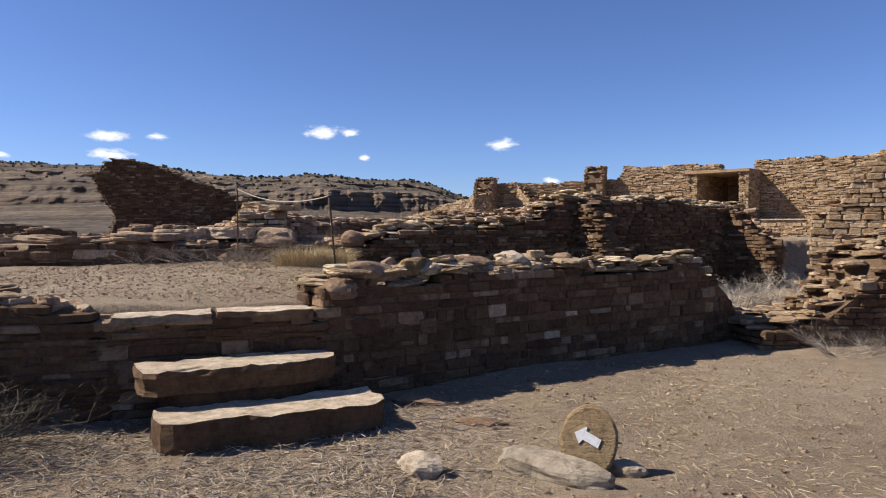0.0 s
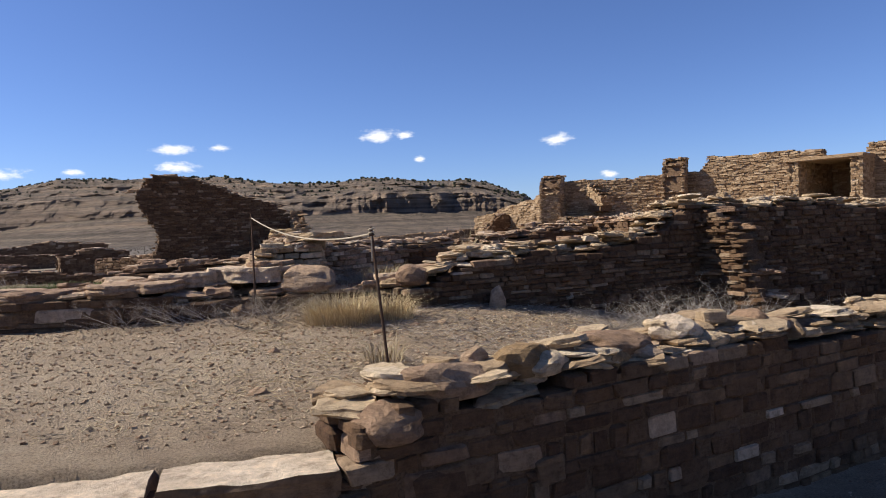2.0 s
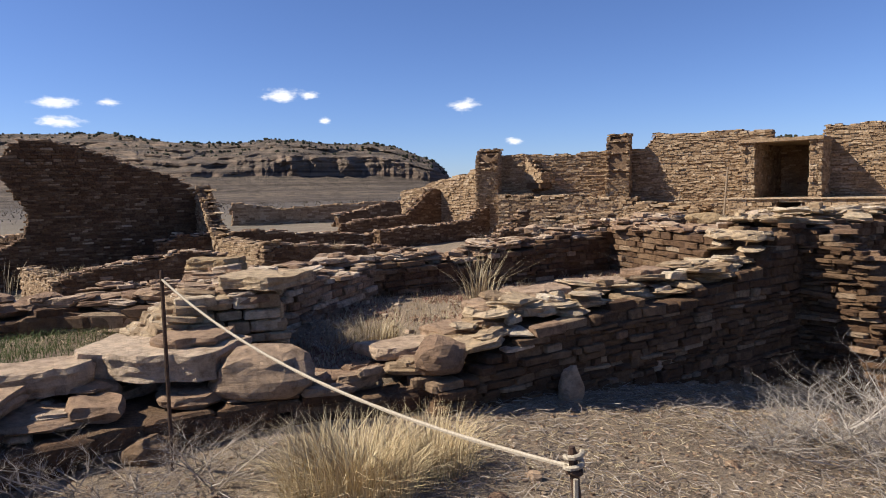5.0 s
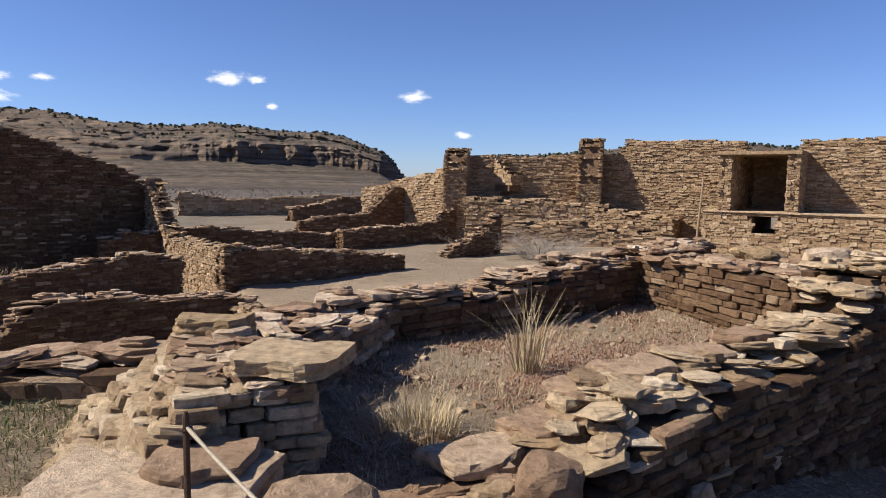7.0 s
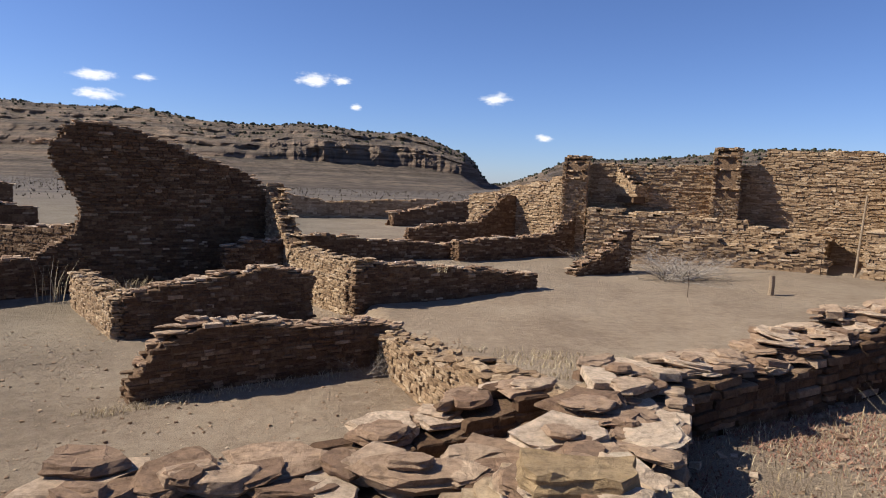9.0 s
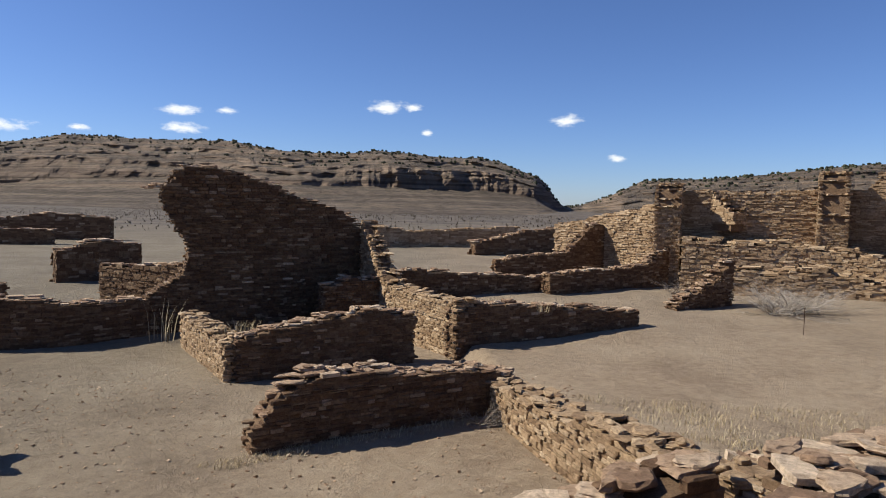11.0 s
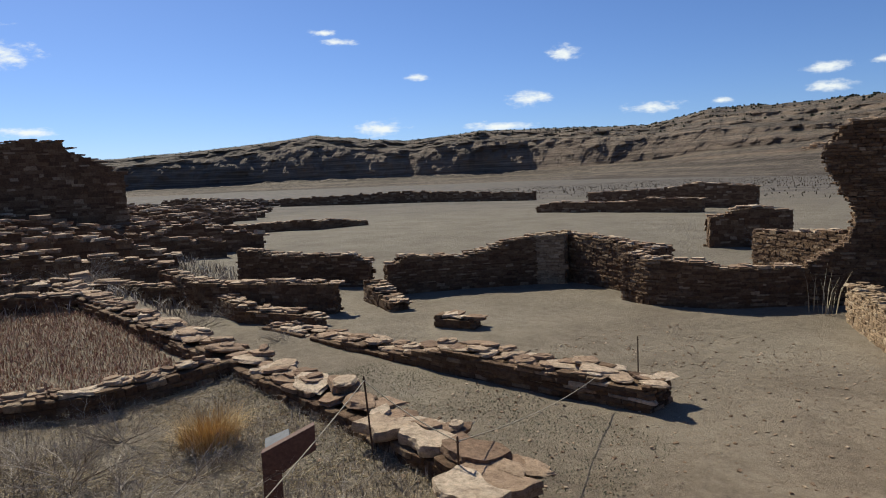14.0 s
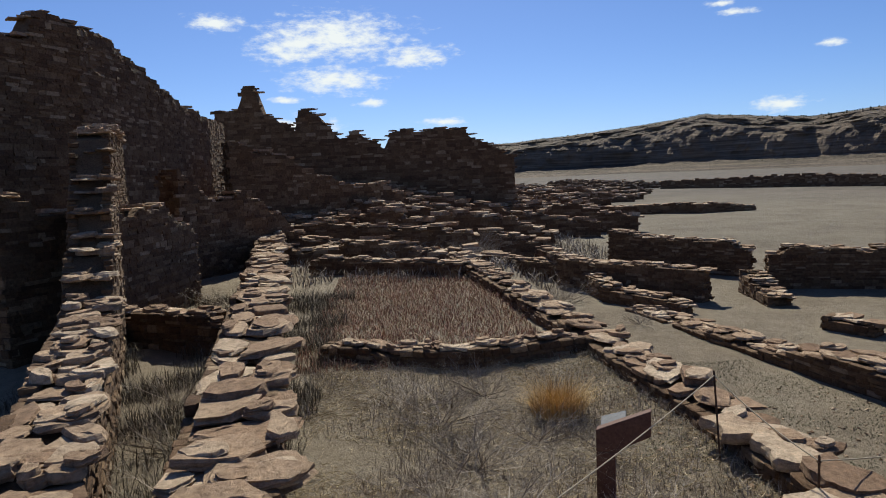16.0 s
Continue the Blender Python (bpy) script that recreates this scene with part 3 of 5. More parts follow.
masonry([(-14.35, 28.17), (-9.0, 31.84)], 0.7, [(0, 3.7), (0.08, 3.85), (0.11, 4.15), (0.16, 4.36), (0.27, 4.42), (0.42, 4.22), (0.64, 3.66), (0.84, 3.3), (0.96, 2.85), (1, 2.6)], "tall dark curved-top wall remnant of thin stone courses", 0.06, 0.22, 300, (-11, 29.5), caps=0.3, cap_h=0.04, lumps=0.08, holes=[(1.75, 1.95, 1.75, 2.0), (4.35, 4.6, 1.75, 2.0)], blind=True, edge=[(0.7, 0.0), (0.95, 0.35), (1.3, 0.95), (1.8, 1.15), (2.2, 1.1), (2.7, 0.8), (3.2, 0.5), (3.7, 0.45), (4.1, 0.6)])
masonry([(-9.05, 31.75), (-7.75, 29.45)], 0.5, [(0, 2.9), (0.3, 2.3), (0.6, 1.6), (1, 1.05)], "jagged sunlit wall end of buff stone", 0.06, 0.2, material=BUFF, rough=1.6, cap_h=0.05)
masonry([(-2.5, 36.8), (2.0, 39.8), (3.2, 40.6), (4.4, 41.4)], 0.5, [(0, 0.75), (0.6, 0.95), (0.8, 1.8), (0.88, 1.7), (1, 0.4)], THIN, 0.06, 0.2, caps=0.3, cap_h=0.05, crude=True)
masonry([(-4.6, 41.6), (-1.0, 43.3), (0.4, 44.2), (1.9, 45.2)], 0.5, [(0, 0.9), (0.5, 1.2), (0.72, 2.6), (0.85, 2.5), (1, 1.0)], THIN, 0.07, 0.22, caps=0.3, cap_h=0.05, crude=True)
masonry([(1.5, 33.3), (3.9, 35.2)], 0.5, [(0, 0.2), (0.6, 0.8), (1, 1.6)], THIN, 0.06, 0.2, caps=0.3, cap_h=0.05, crude=True)
# tall back wall with its two buttresses, and the roofed room built against it
RA, RB, R0 = Vector((0.722, -0.692)), Vector((0.692, 0.722)), Vector((12.35, 33.35))
A1, A2, AR, ZL, ZR = 0.48, 2.47, 2.91, 1.95, 4.13  # pillar, opening, outer edge; ledge and roof heights


def rpt(a, b):
    return tuple(R0 + RA * a + RB * b)


BACK = "tall back wall of sunlit thin-coursed buff masonry"
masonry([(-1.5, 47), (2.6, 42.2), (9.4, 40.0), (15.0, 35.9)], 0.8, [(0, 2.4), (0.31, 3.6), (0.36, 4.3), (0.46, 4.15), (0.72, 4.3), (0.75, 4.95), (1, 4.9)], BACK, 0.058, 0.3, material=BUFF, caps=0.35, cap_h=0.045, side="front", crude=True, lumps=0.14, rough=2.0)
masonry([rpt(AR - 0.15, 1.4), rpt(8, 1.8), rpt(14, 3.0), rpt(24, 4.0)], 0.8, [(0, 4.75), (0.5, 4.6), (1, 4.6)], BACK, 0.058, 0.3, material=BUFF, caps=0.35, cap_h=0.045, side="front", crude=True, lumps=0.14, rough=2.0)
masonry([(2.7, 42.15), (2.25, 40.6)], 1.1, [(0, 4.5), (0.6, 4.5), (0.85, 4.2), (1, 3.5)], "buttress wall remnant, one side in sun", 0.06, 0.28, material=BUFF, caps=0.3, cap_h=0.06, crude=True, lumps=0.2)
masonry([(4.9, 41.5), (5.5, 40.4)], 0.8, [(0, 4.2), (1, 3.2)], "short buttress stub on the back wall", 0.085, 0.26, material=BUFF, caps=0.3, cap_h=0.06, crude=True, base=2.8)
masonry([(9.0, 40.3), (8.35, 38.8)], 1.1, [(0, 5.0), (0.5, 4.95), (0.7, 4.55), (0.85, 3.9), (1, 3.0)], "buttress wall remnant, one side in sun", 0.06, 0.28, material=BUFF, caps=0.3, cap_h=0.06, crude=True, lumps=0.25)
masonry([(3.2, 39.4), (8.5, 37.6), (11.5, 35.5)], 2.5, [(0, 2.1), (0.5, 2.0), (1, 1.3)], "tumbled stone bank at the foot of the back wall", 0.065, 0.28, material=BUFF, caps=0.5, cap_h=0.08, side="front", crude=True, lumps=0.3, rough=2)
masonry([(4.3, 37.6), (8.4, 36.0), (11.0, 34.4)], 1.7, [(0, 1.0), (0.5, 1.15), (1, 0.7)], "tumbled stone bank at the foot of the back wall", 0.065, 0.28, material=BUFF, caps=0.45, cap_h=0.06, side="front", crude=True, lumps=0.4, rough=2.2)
masonry([(8.3, 14.9), (9.4, 14.3), (12.5, 12.2)], 0.7, [(0, 1.6), (0.22, 2.9), (0.5, 3.6), (1, 4.2)], "high sunlit wall with a small window opening", 0.1, 0.28, material=BUFF, caps=0.35, cap_h=0.07, holes=[(1.9, 2.3, 1.7, 2.3)])
PILLAR = "square masonry pillar wall of a roofed room"
masonry([rpt(-0.5, 0), rpt(14, 0)], 4.0, [(0, ZL - 0.08), (1, ZL - 0.08)], "masonry plinth of a roofed room with a low opening", 0.085, 0.26, material=BUFF, caps=0, crude=True, side="front", lumps=0, rough=1.8, holes=[(A1 + 1.4, A1 + 2.2, 1.1, ZL - 0.15)])
masonry([rpt(0.0, 4.0), rpt(0.0, 0.0)], A1, [(0, ZR), (1, ZR)], PILLAR, 0.085, 0.24, material=BUFF, caps=0, base=ZL - 0.06, crude=True, lumps=0)
masonry([rpt(A2, 4.0), rpt(A2, 0.0)], AR - A2, [(0, ZR), (1, ZR)], PILLAR, 0.085, 0.24, material=BUFF, caps=0, base=ZL - 0.06, crude=True, lumps=0)
masonry([rpt(0.0, 3.9), rpt(AR, 3.9)], 0.4, [(0, ZR), (1, ZR)], "inner wall of a roofed room, in shade", 0.085, 0.24, material=BUFF, caps=0, base=ZL - 0.06, crude=True, lumps=0, side="front")


def slab_box(name, pts, z0, z1, material, bevel=0.02, jitter=0.0, seed=0):
    rng = random.Random(seed)
    bm = bmesh.new()
    lo = [bm.verts.new((x, y, z0)) for x, y in pts]
    hi = [bm.verts.new((x + rng.uniform(-jitter, jitter), y + rng.uniform(-jitter, jitter), z1 + rng.uniform(-jitter, jitter))) for x, y in pts]
    k = len(pts)
    bm.faces.new(lo[::-1]), bm.faces.new(hi)
    for j in range(k):
        bm.faces.new((lo[j], lo[(j + 1) % k], hi[(j + 1) % k], hi[j]))
    bmesh.ops.recalc_face_normals(bm, faces=bm.faces)
    bmesh.ops.bevel(bm, geom=list(bm.edges), offset=bevel, segments=2, affect="EDGES")
    me = bpy.data.meshes.new(name)
    bm.to_mesh(me)
    bm.free()
    me.materials.append(material)
    return new(name, me)


roof = slab_box("roof", [rpt(-0.1, -0.15), rpt(AR + 0.06, -0.15), rpt(AR + 0.06, 4.2), rpt(-0.1, 4.2)], ZR + 0.01, ZR + 0.16, BUFF)
tagged(roof, "flat earthen roof slab over a small room", "roof", kind="structure")
floor_slab = slab_box("platform_slab", [rpt(-0.6, -0.1), rpt(14, -0.1), rpt(14, 3.9), rpt(-0.6, 3.9)], ZL - 0.076, ZL, BUFF)
tagged(floor_slab, "pale stone ledge in front of the roofed room", "ledge", kind="structure")
# plaza side walls
masonry([(-24.5, 21.4), (-23.6, 24.0), (-22.6, 26.2)], 0.6, [(0, 0.65), (0.1, 0.85), (0.5, 0.75), (1, 1.3)], THIN, 0.06, 0.22, caps=0.3, cap_h=0.05, crude=True, holes=[(2.6, 2.85, 0.35, 0.6)], blind=True)
masonry([(-22.6, 26.2), (-21.8, 26.7)], 0.9, [(0, 1.3), (1, 1.35)], "broken pillar of coursed stone", 0.06, 0.22, caps=0.3, cap_h=0.05, crude=True, material=BUFF)
masonry([(-22.5, 27.3), (-18.6, 26.6)], 0.5, [(0, 1.3), (1, 1.15)], THIN, 0.06, 0.22, caps=0.3, cap_h=0.05, crude=True)
masonry([(-18.5, 27.4), (-18.4, 25.7)], 0.5, [(0, 1.1), (1, 1.0)], THIN, 0.06, 0.22, caps=0.3, cap_h=0.05, crude=True)
masonry([(-18.4, 25.7), (-17.4, 25.5), (-15.8, 26.1), (-14.3, 28.1)], 0.5, [(0, 1.0), (0.4, 0.85), (0.6, 0.75), (1, 0.6)], THIN, 0.06, 0.22, caps=0.3, cap_h=0.05, crude=True)
masonry([(-31, 18.6), (-28.5, 20.4), (-26.9, 21.9)], 0.6, [(0, 1.0), (0.5, 0.75), (0.9, 0.8), (1, 0.5)], THIN, 0.06, 0.22, caps=0.3, cap_h=0.05, crude=True)
masonry([(-19, 33.5), (-13.5, 31.5)], 0.5, [(0, 1.0), (1, 1.3)], THIN, 0.07, 0.22, caps=0.3, cap_h=0.05, crude=True)
masonry([(-22.5, 16.3), (-16.0, 17.5), (-11.85, 18.45)], 0.75, [(0, -0.3), (0.45, -0.22), (0.55, -0.05), (0.62, 0.07), (1, 0.05)], "low wall stub capped with flat reddish slabs", 0.07, 0.26, 200, (-13, 18.2), caps=0.42, cap_h=0.045)
masonry([(-24.4, 20.4), (-22.2, 20.0)], 0.6, [(0, 0.25), (1, -0.15)], COARSE, 0.08, 0.24, caps=0.35, cap_h=0.05, crude=True)
masonry([(-19.4, 19.7), (-18.5, 20.2)], 0.5, [(0, -0.1), (1, -0.15)], COARSE, 0.08, 0.24, caps=0.4, cap_h=0.06, crude=True)
masonry([(-27, 15.6), (-25.4, 16.6), (-23.0, 18.6)], 0.5, [(0, 0.5), (1, 0.55)], THIN, 0.07, 0.24, caps=0.35, cap_h=0.05, crude=True)
masonry([(-30.5, 13.6), (-27.6, 16.1), (-24.0, 16.2), (-21.6, 17.4)], 0.45, [(0, 0.35), (0.5, 0.2), (1, -0.1)], "tumbled low wall line of flat stones", 0.07, 0.24, caps=0.35, cap_h=0.05, crude=True)
# cells to the west
masonry([(-38, 4.0), (-9.6, 8.7), (-7.2, 8.95)], 0.85, [(0, 1.3), (0.7, 1.2), (1, 1.25)], "long stone wall capped with broad worn slabs", 0.09, 0.26, 300, (-10, 9.4), caps=0.62, cap_h=0.08, cap_material=SLAB)
masonry([(-30, 12.2), (-16.7, 13.7), (-13.3, 14.0), (-10.3, 14.1)], 0.6, [(0, 0.5), (0.5, 0.4), (0.9, 0.35), (1, 0.4)], "tumbled low wall of flat slabs beside a cell", 0.09, 0.26, 200, (-11.5, 14.1), caps=0.5, cap_h=0.07, rough=2)
masonry([(-17.2, 9.0), (-16.2, 11.5), (-16.8, 13.6)], 0.4, [(0, 0.4), (1, 0.45)], COARSE, 0.08, 0.25, caps=0.35, cap_h=0.06)
masonry([(-29, 7.4), (-26.6, 12.4)], 0.5, [(0, 0.7), (1, 0.6)], COARSE, 0.09, 0.26, caps=0.4, cap_h=0.06, crude=True)
masonry([(-28, 1.0), (-8.2, 8.0)], 0.7, [(0, 4.9), (0.3, 4.8), (0.44, 4.5), (0.47, 3.6), (0.5, 3.3), (0.54, 2.5), (0.58, 2.2), (0.62, 1.6), (0.8, 1.4), (1, 1.3)], "stone wall stepping down beside a shaded cell", 0.09, 0.26, 120, (-9.5, 7.6), caps=0.45, cap_h=0.07, cap_material=SLAB)
masonry([(-19.3, 4.4), (-17.8, 7.2)], 0.5, [(0, 0.9), (1, 0.9)], COARSE, 0.09, 0.26, caps=0.4, cap_h=0.06)
masonry([(-30, 15.5), (-27, 15.9)], 0.5, [(0, 0.6), (1, 0.5)], COARSE, 0.09, 0.26, caps=0.4, cap_h=0.06, crude=True)

# ---- far ruins ----
def at_bearing(a, d, c=(-5.2, 10.4)):
    return (c[0] - math.sin(radians(a)) * d, c[1] + math.cos(radians(a)) * d)


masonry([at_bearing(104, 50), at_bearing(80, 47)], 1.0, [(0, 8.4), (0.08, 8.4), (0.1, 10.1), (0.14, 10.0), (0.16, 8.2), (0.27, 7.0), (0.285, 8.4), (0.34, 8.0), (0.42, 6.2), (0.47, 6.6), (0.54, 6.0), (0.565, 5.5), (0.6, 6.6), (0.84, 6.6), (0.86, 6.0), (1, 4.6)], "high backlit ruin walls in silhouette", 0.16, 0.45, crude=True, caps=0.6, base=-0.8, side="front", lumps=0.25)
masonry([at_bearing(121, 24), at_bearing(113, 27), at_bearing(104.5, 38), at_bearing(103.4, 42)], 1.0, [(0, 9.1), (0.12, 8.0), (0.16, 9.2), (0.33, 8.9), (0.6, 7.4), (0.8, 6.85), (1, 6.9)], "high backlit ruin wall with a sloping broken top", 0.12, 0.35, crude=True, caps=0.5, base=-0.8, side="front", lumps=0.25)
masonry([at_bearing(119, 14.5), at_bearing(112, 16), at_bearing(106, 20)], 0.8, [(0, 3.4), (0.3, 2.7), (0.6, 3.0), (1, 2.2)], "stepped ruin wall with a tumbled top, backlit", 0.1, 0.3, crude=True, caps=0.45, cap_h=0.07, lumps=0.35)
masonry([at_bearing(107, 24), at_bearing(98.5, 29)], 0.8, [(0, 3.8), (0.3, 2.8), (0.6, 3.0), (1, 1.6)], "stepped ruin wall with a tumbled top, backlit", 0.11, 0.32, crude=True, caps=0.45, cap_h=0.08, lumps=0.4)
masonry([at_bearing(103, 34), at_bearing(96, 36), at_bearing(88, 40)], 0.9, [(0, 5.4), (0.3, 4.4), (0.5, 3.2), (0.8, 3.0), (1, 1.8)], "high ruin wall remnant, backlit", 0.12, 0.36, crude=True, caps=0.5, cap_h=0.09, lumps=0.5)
for i in range(26):  # rows of low room walls, farther and farther west
    rr = random.Random(300 + i)
    d = 31 + 2.7 * i
    a0 = rr.uniform(76, 92)
    masonry([at_bearing(a0 + rr.uniform(6, 16), d + 3), at_bearing(a0 - rr.uniform(2, 9), d)], 0.6, [(0, 1.9 + rr.uniform(-0.7, 0.7)), (0.4, 1.3 + rr.uniform(-0.4, 0.7)), (0.7, 1.3 + rr.uniform(-0.5, 0.4)), (1, 0.4)], "low ruined room wall far across the site", 0.13, 0.4, crude=True, caps=0.6, cap_h=0.14, side="front", lumps=0.4)
for i in range(16):  # tumbled room walls rising towards the high ruin
    rr = random.Random(700 + i)
    d = 25 + 1.5 * i
    a0 = rr.uniform(86, 98)
    h = 0.75 + 0.19 * i
    masonry([at_bearing(a0 + rr.uniform(5, 12), d + 1.5), at_bearing(a0 - rr.uniform(3, 9), d)], 0.9, [(0, h + rr.uniform(-0.2, 0.4)), (0.35, h + rr.uniform(-0.3, 0.2)), (0.7, h * 0.8 + rr.uniform(-0.3, 0.2)), (1, h * 0.3)], "tumbled room wall below the high ruin", 0.1, 0.36, crude=True, caps=0.5, cap_h=0.09, side="front", lumps=0.35)
for i in range(14):  # more broken room walls north-west of the cells
    rr = random.Random(500 + i)
    d = 62 + 6.2 * i
    a0 = rr.uniform(71, 79)
    masonry([at_bearing(a0 + rr.uniform(4, 9), d + 2), at_bearing(a0 - rr.uniform(1, 6), d)], 0.7, [(0, 1.5 + rr.uniform(-0.5, 0.6)), (0.4, 1.0 + rr.uniform(-0.4, 0.5)), (0.8, 0.7 + rr.uniform(-0.3, 0.3)), (1, 0.1)], "low ruined room wall far across the site", 0.16, 0.5, crude=True, caps=0.7, cap_h=0.14, side="front", lumps=0.5)
masonry([(-63, 26.8), (-60, 30), (-58, 34.5), (-58.8, 39.6)], 1.2, [(0, 0.15), (0.5, 0.4), (0.8, 0.3), (1, -0.1)], "low round kiva rim of stone in the plaza", 0.14, 0.4, crude=True, caps=0.6)
masonry([(-56, 57.4), (-40, 61.4)], 0.8, [(0, 0.2), (0.1, 0.6), (0.6, 0.55), (0.7, 0.9), (1, 0.8)], "low ruined walls across the plaza", 0.14, 0.4, crude=True, caps=0.6, side="front")
masonry([(-57, 66), (-39, 68)], 0.8, [(0, 1.2), (0.5, 1.5), (0.7, 2.0), (1, 1.6)], "low ruined walls across the plaza", 0.14, 0.4, crude=True, caps=0.6, side="front")
masonry([(-24, 38.5), (-21.5, 41)], 0.8, [(0, 1.0), (0.5, 1.5), (1, 1.2)], "rubble stub wall with dry brush", 0.12, 0.3, crude=True, caps=0.4)
masonry([(-125, 58), (-104, 73), (-82, 81)], 1.0, [(0, 1.0), (0.5, 1.6), (1, 0.8)], "low wall along the plaza edge", 0.2, 0.6, crude=True, caps=0, side="front", lumps=0.4)
masonry([(-15, 62), (-3, 66)], 0.8, [(0, 1.8), (0.3, 1.2), (1, 1.6)], "low sunlit ruin walls", 0.14, 0.4, crude=True, caps=0.5, material=BUFF)
masonry([(-6, 56), (1, 60)], 0.8, [(0, 0.8), (0.5, 1.6), (1, 1.9)], THIN, 0.14, 0.4, crude=True, caps=0.5)

# ---- mesas ----
RIM = [(-180, 1.5), (-70, 1.6), (-50, 2.4), (-36, 2.85), (-30.7, 3.27), (-27, 3.3), (-18.4, 2.4), (-11.6, 2.1), (-9.3, 0.95), (-6.8, 0.05), (-5.4, -0.1), (-4.6, 0.7), (-4, 1.7), (-3.2, 2.3), (0, 3.5), (1.8, 3.84), (4.8, 3.85), (9.8, 4.25), (13.7, 3.9),
       (17.5, 4.0), (21.8, 4.65), (29, 4.55), (33.4, 4.55), (36.6, 3.85), (38, 3.6), (44, 3.75), (51.3, 3.85), (57.6, 3.3), (60, 3.5), (65, 4.0), (72, 3.2), (80, 2.6), (90, 2.3), (120, 2.0), (180, 1.5)]
MC = (-4.0, 8.0)
az_t = np.radians(np.concatenate([np.arange(-180, -45, 1.5), np.arange(-45, 100, 0.16), np.arange(100, 181, 1.5)]))
deg = np.degrees(az_t)
rim_el = np.interp(deg, [a for a, _ in RIM], [e for _, e in RIM])


def wav(seed, freqs, amp):
    r = np.random.default_rng(seed)
    return sum(a * np.sin(np.radians(deg) * f + r.uniform(0, 6.28)) for f, a in zip(freqs, amp))


dist_m = np.interp(deg, [-180, -45, -10, -7, -3, 10, 16, 22, 28, 34, 40, 46, 54, 62, 80, 180], [700, 420, 380, 600, 430, 420, 430, 455, 505, 575, 650, 720, 800, 870, 950, 900]) * (1 + wav(1, (9, 17, 31), (0.03, 0.02, 0.012)))
NJ = 60
u = np.linspace(0, 1, NJ)
cl_r, cl_h = [0, 0.30, 0.60, 0.72, 0.735, 0.75, 0.80, 0.86, 0.87, 1.0], [0, 0.04, 0.20, 0.34, 0.56, 0.66, 0.72, 0.80, 0.86, 1.0]
le = np.array([[0, 0], [0.3, 0.04], [0.5, 0.14], [0.58, 0.22], [0.59, 0.30], [0.66, 0.36], [0.67, 0.43], [0.74, 0.49], [0.75, 0.57], [0.81, 0.63], [0.82, 0.70], [0.88, 0.76], [0.89, 0.83], [0.95, 0.9], [0.96, 0.95], [1.0, 1.0]])
cu = np.linspace(0, 1, len(cl_r))
lu = np.linspace(0, 1, len(le))
fr_far = [0, 0.2, 0.5, 0.62, 0.66, 0.7, 0.76, 0.8, 0.84, 1.0]
fh_far = [0, 0.03, 0.10, 0.18, 0.55, 0.74, 0.79, 0.88, 0.93, 1.0]
r_in = 0.5 + 0.3 * smooth(22, 52, deg)
farside = smooth(24, 50, deg)
cliffy = np.interp(deg, [-45, -6, -4, 0, 9, 14, 35, 42, 80], [0.3, 0.3, 1, 1, 1, 0.25, 0.1, 0.8, 0.8])
mv = []
crack = np.array([noise.fractal(Vector((d * 1.1, 0.7, 5.0)), 0.8, 2.2, 4) for d in deg])
for j, uj in enumerate(u):
    fr = cliffy * np.interp(uj, cu, cl_r) + (1 - cliffy) * np.interp(uj, lu, le[:, 0])
    fh = cliffy * np.interp(uj, cu, cl_h) + (1 - cliffy) * np.interp(uj, lu, le[:, 1])
    fr = fr + (np.interp(uj, cu, fr_far) - fr) * farside
    fh = fh + (np.interp(uj, cu, fh_far) - fh) * farside
    nz_ = np.array([noise.fractal(Vector((d * 0.55, j * 0.10, 3.3)), 1.0, 2.1, 5) for d in deg])
    nz2 = np.array([noise.fractal(Vector((d * 0.9, j * 0.35, 9.1)), 0.9, 2.0, 4) for d in deg])
    r = dist_m * (r_in + (1.1 - r_in) * fr) * (1 + 0.016 * nz_ * smooth(0.15, 0.5, u[j]) + 0.004 * nz2 + 0.008 * crack * (1 - smooth(10, 22, deg)) * smooth(0.3, 0.36, u[j]) * (1 - smooth(0.55, 0.7, u[j])))
    hgt = dist_m * 1.1 * np.tan(np.radians(rim_el)) * fh * (1 + (0.03 * nz2 * (1 - 0.55 * uj))) + 3.3 * fh - 1.25 * (1 - fh)
    mv.append(np.stack([MC[0] - np.sin(az_t) * r, MC[1] + np.cos(az_t) * r, hgt], 1))
back = mv[-1].copy()
back[:, :2] = (back[:, :2] - MC) * 1.5 + MC
mv.append(back)
mv = np.array(mv)
nr, na = mv.shape[:2]
idx = np.arange(nr * na).reshape(nr, na)
mf = np.stack([idx[:-1, 1:], idx[:-1, :-1], idx[1:, :-1], idx[1:, 1:]], -1).reshape(-1, 4)
me = bpy.data.meshes.new("mesa")
me.from_pydata(mv.reshape(-1, 3).tolist(), [], mf.tolist())
m, n, l, b = mat_nodes("mesa_rock", 0.97)
beds = noise_at(n, l, 0.05, 8.0, 0.72, (0.18, 0.18, 6.0), "World")
spots = noise_at(n, l, 0.16, 8.0, 0.8, None, "World")
col = ramp_of(n, l, beds, [(0.3, (0.1, 0.07, 0.052)), (0.5, (0.2, 0.146, 0.106)), (0.7, (0.3, 0.228, 0.166))])
geo = n.new("ShaderNodeNewGeometry")
nz = n.new("ShaderNodeSeparateXYZ")
l.new(geo.outputs["True Normal"], nz.inputs[0])
slope = n.new("ShaderNodeMapRange")
slope.inputs["From Min"].default_value, slope.inputs["From Max"].default_value = 0.75, 0.97
l.new(nz.outputs["Z"], slope.inputs["Value"])
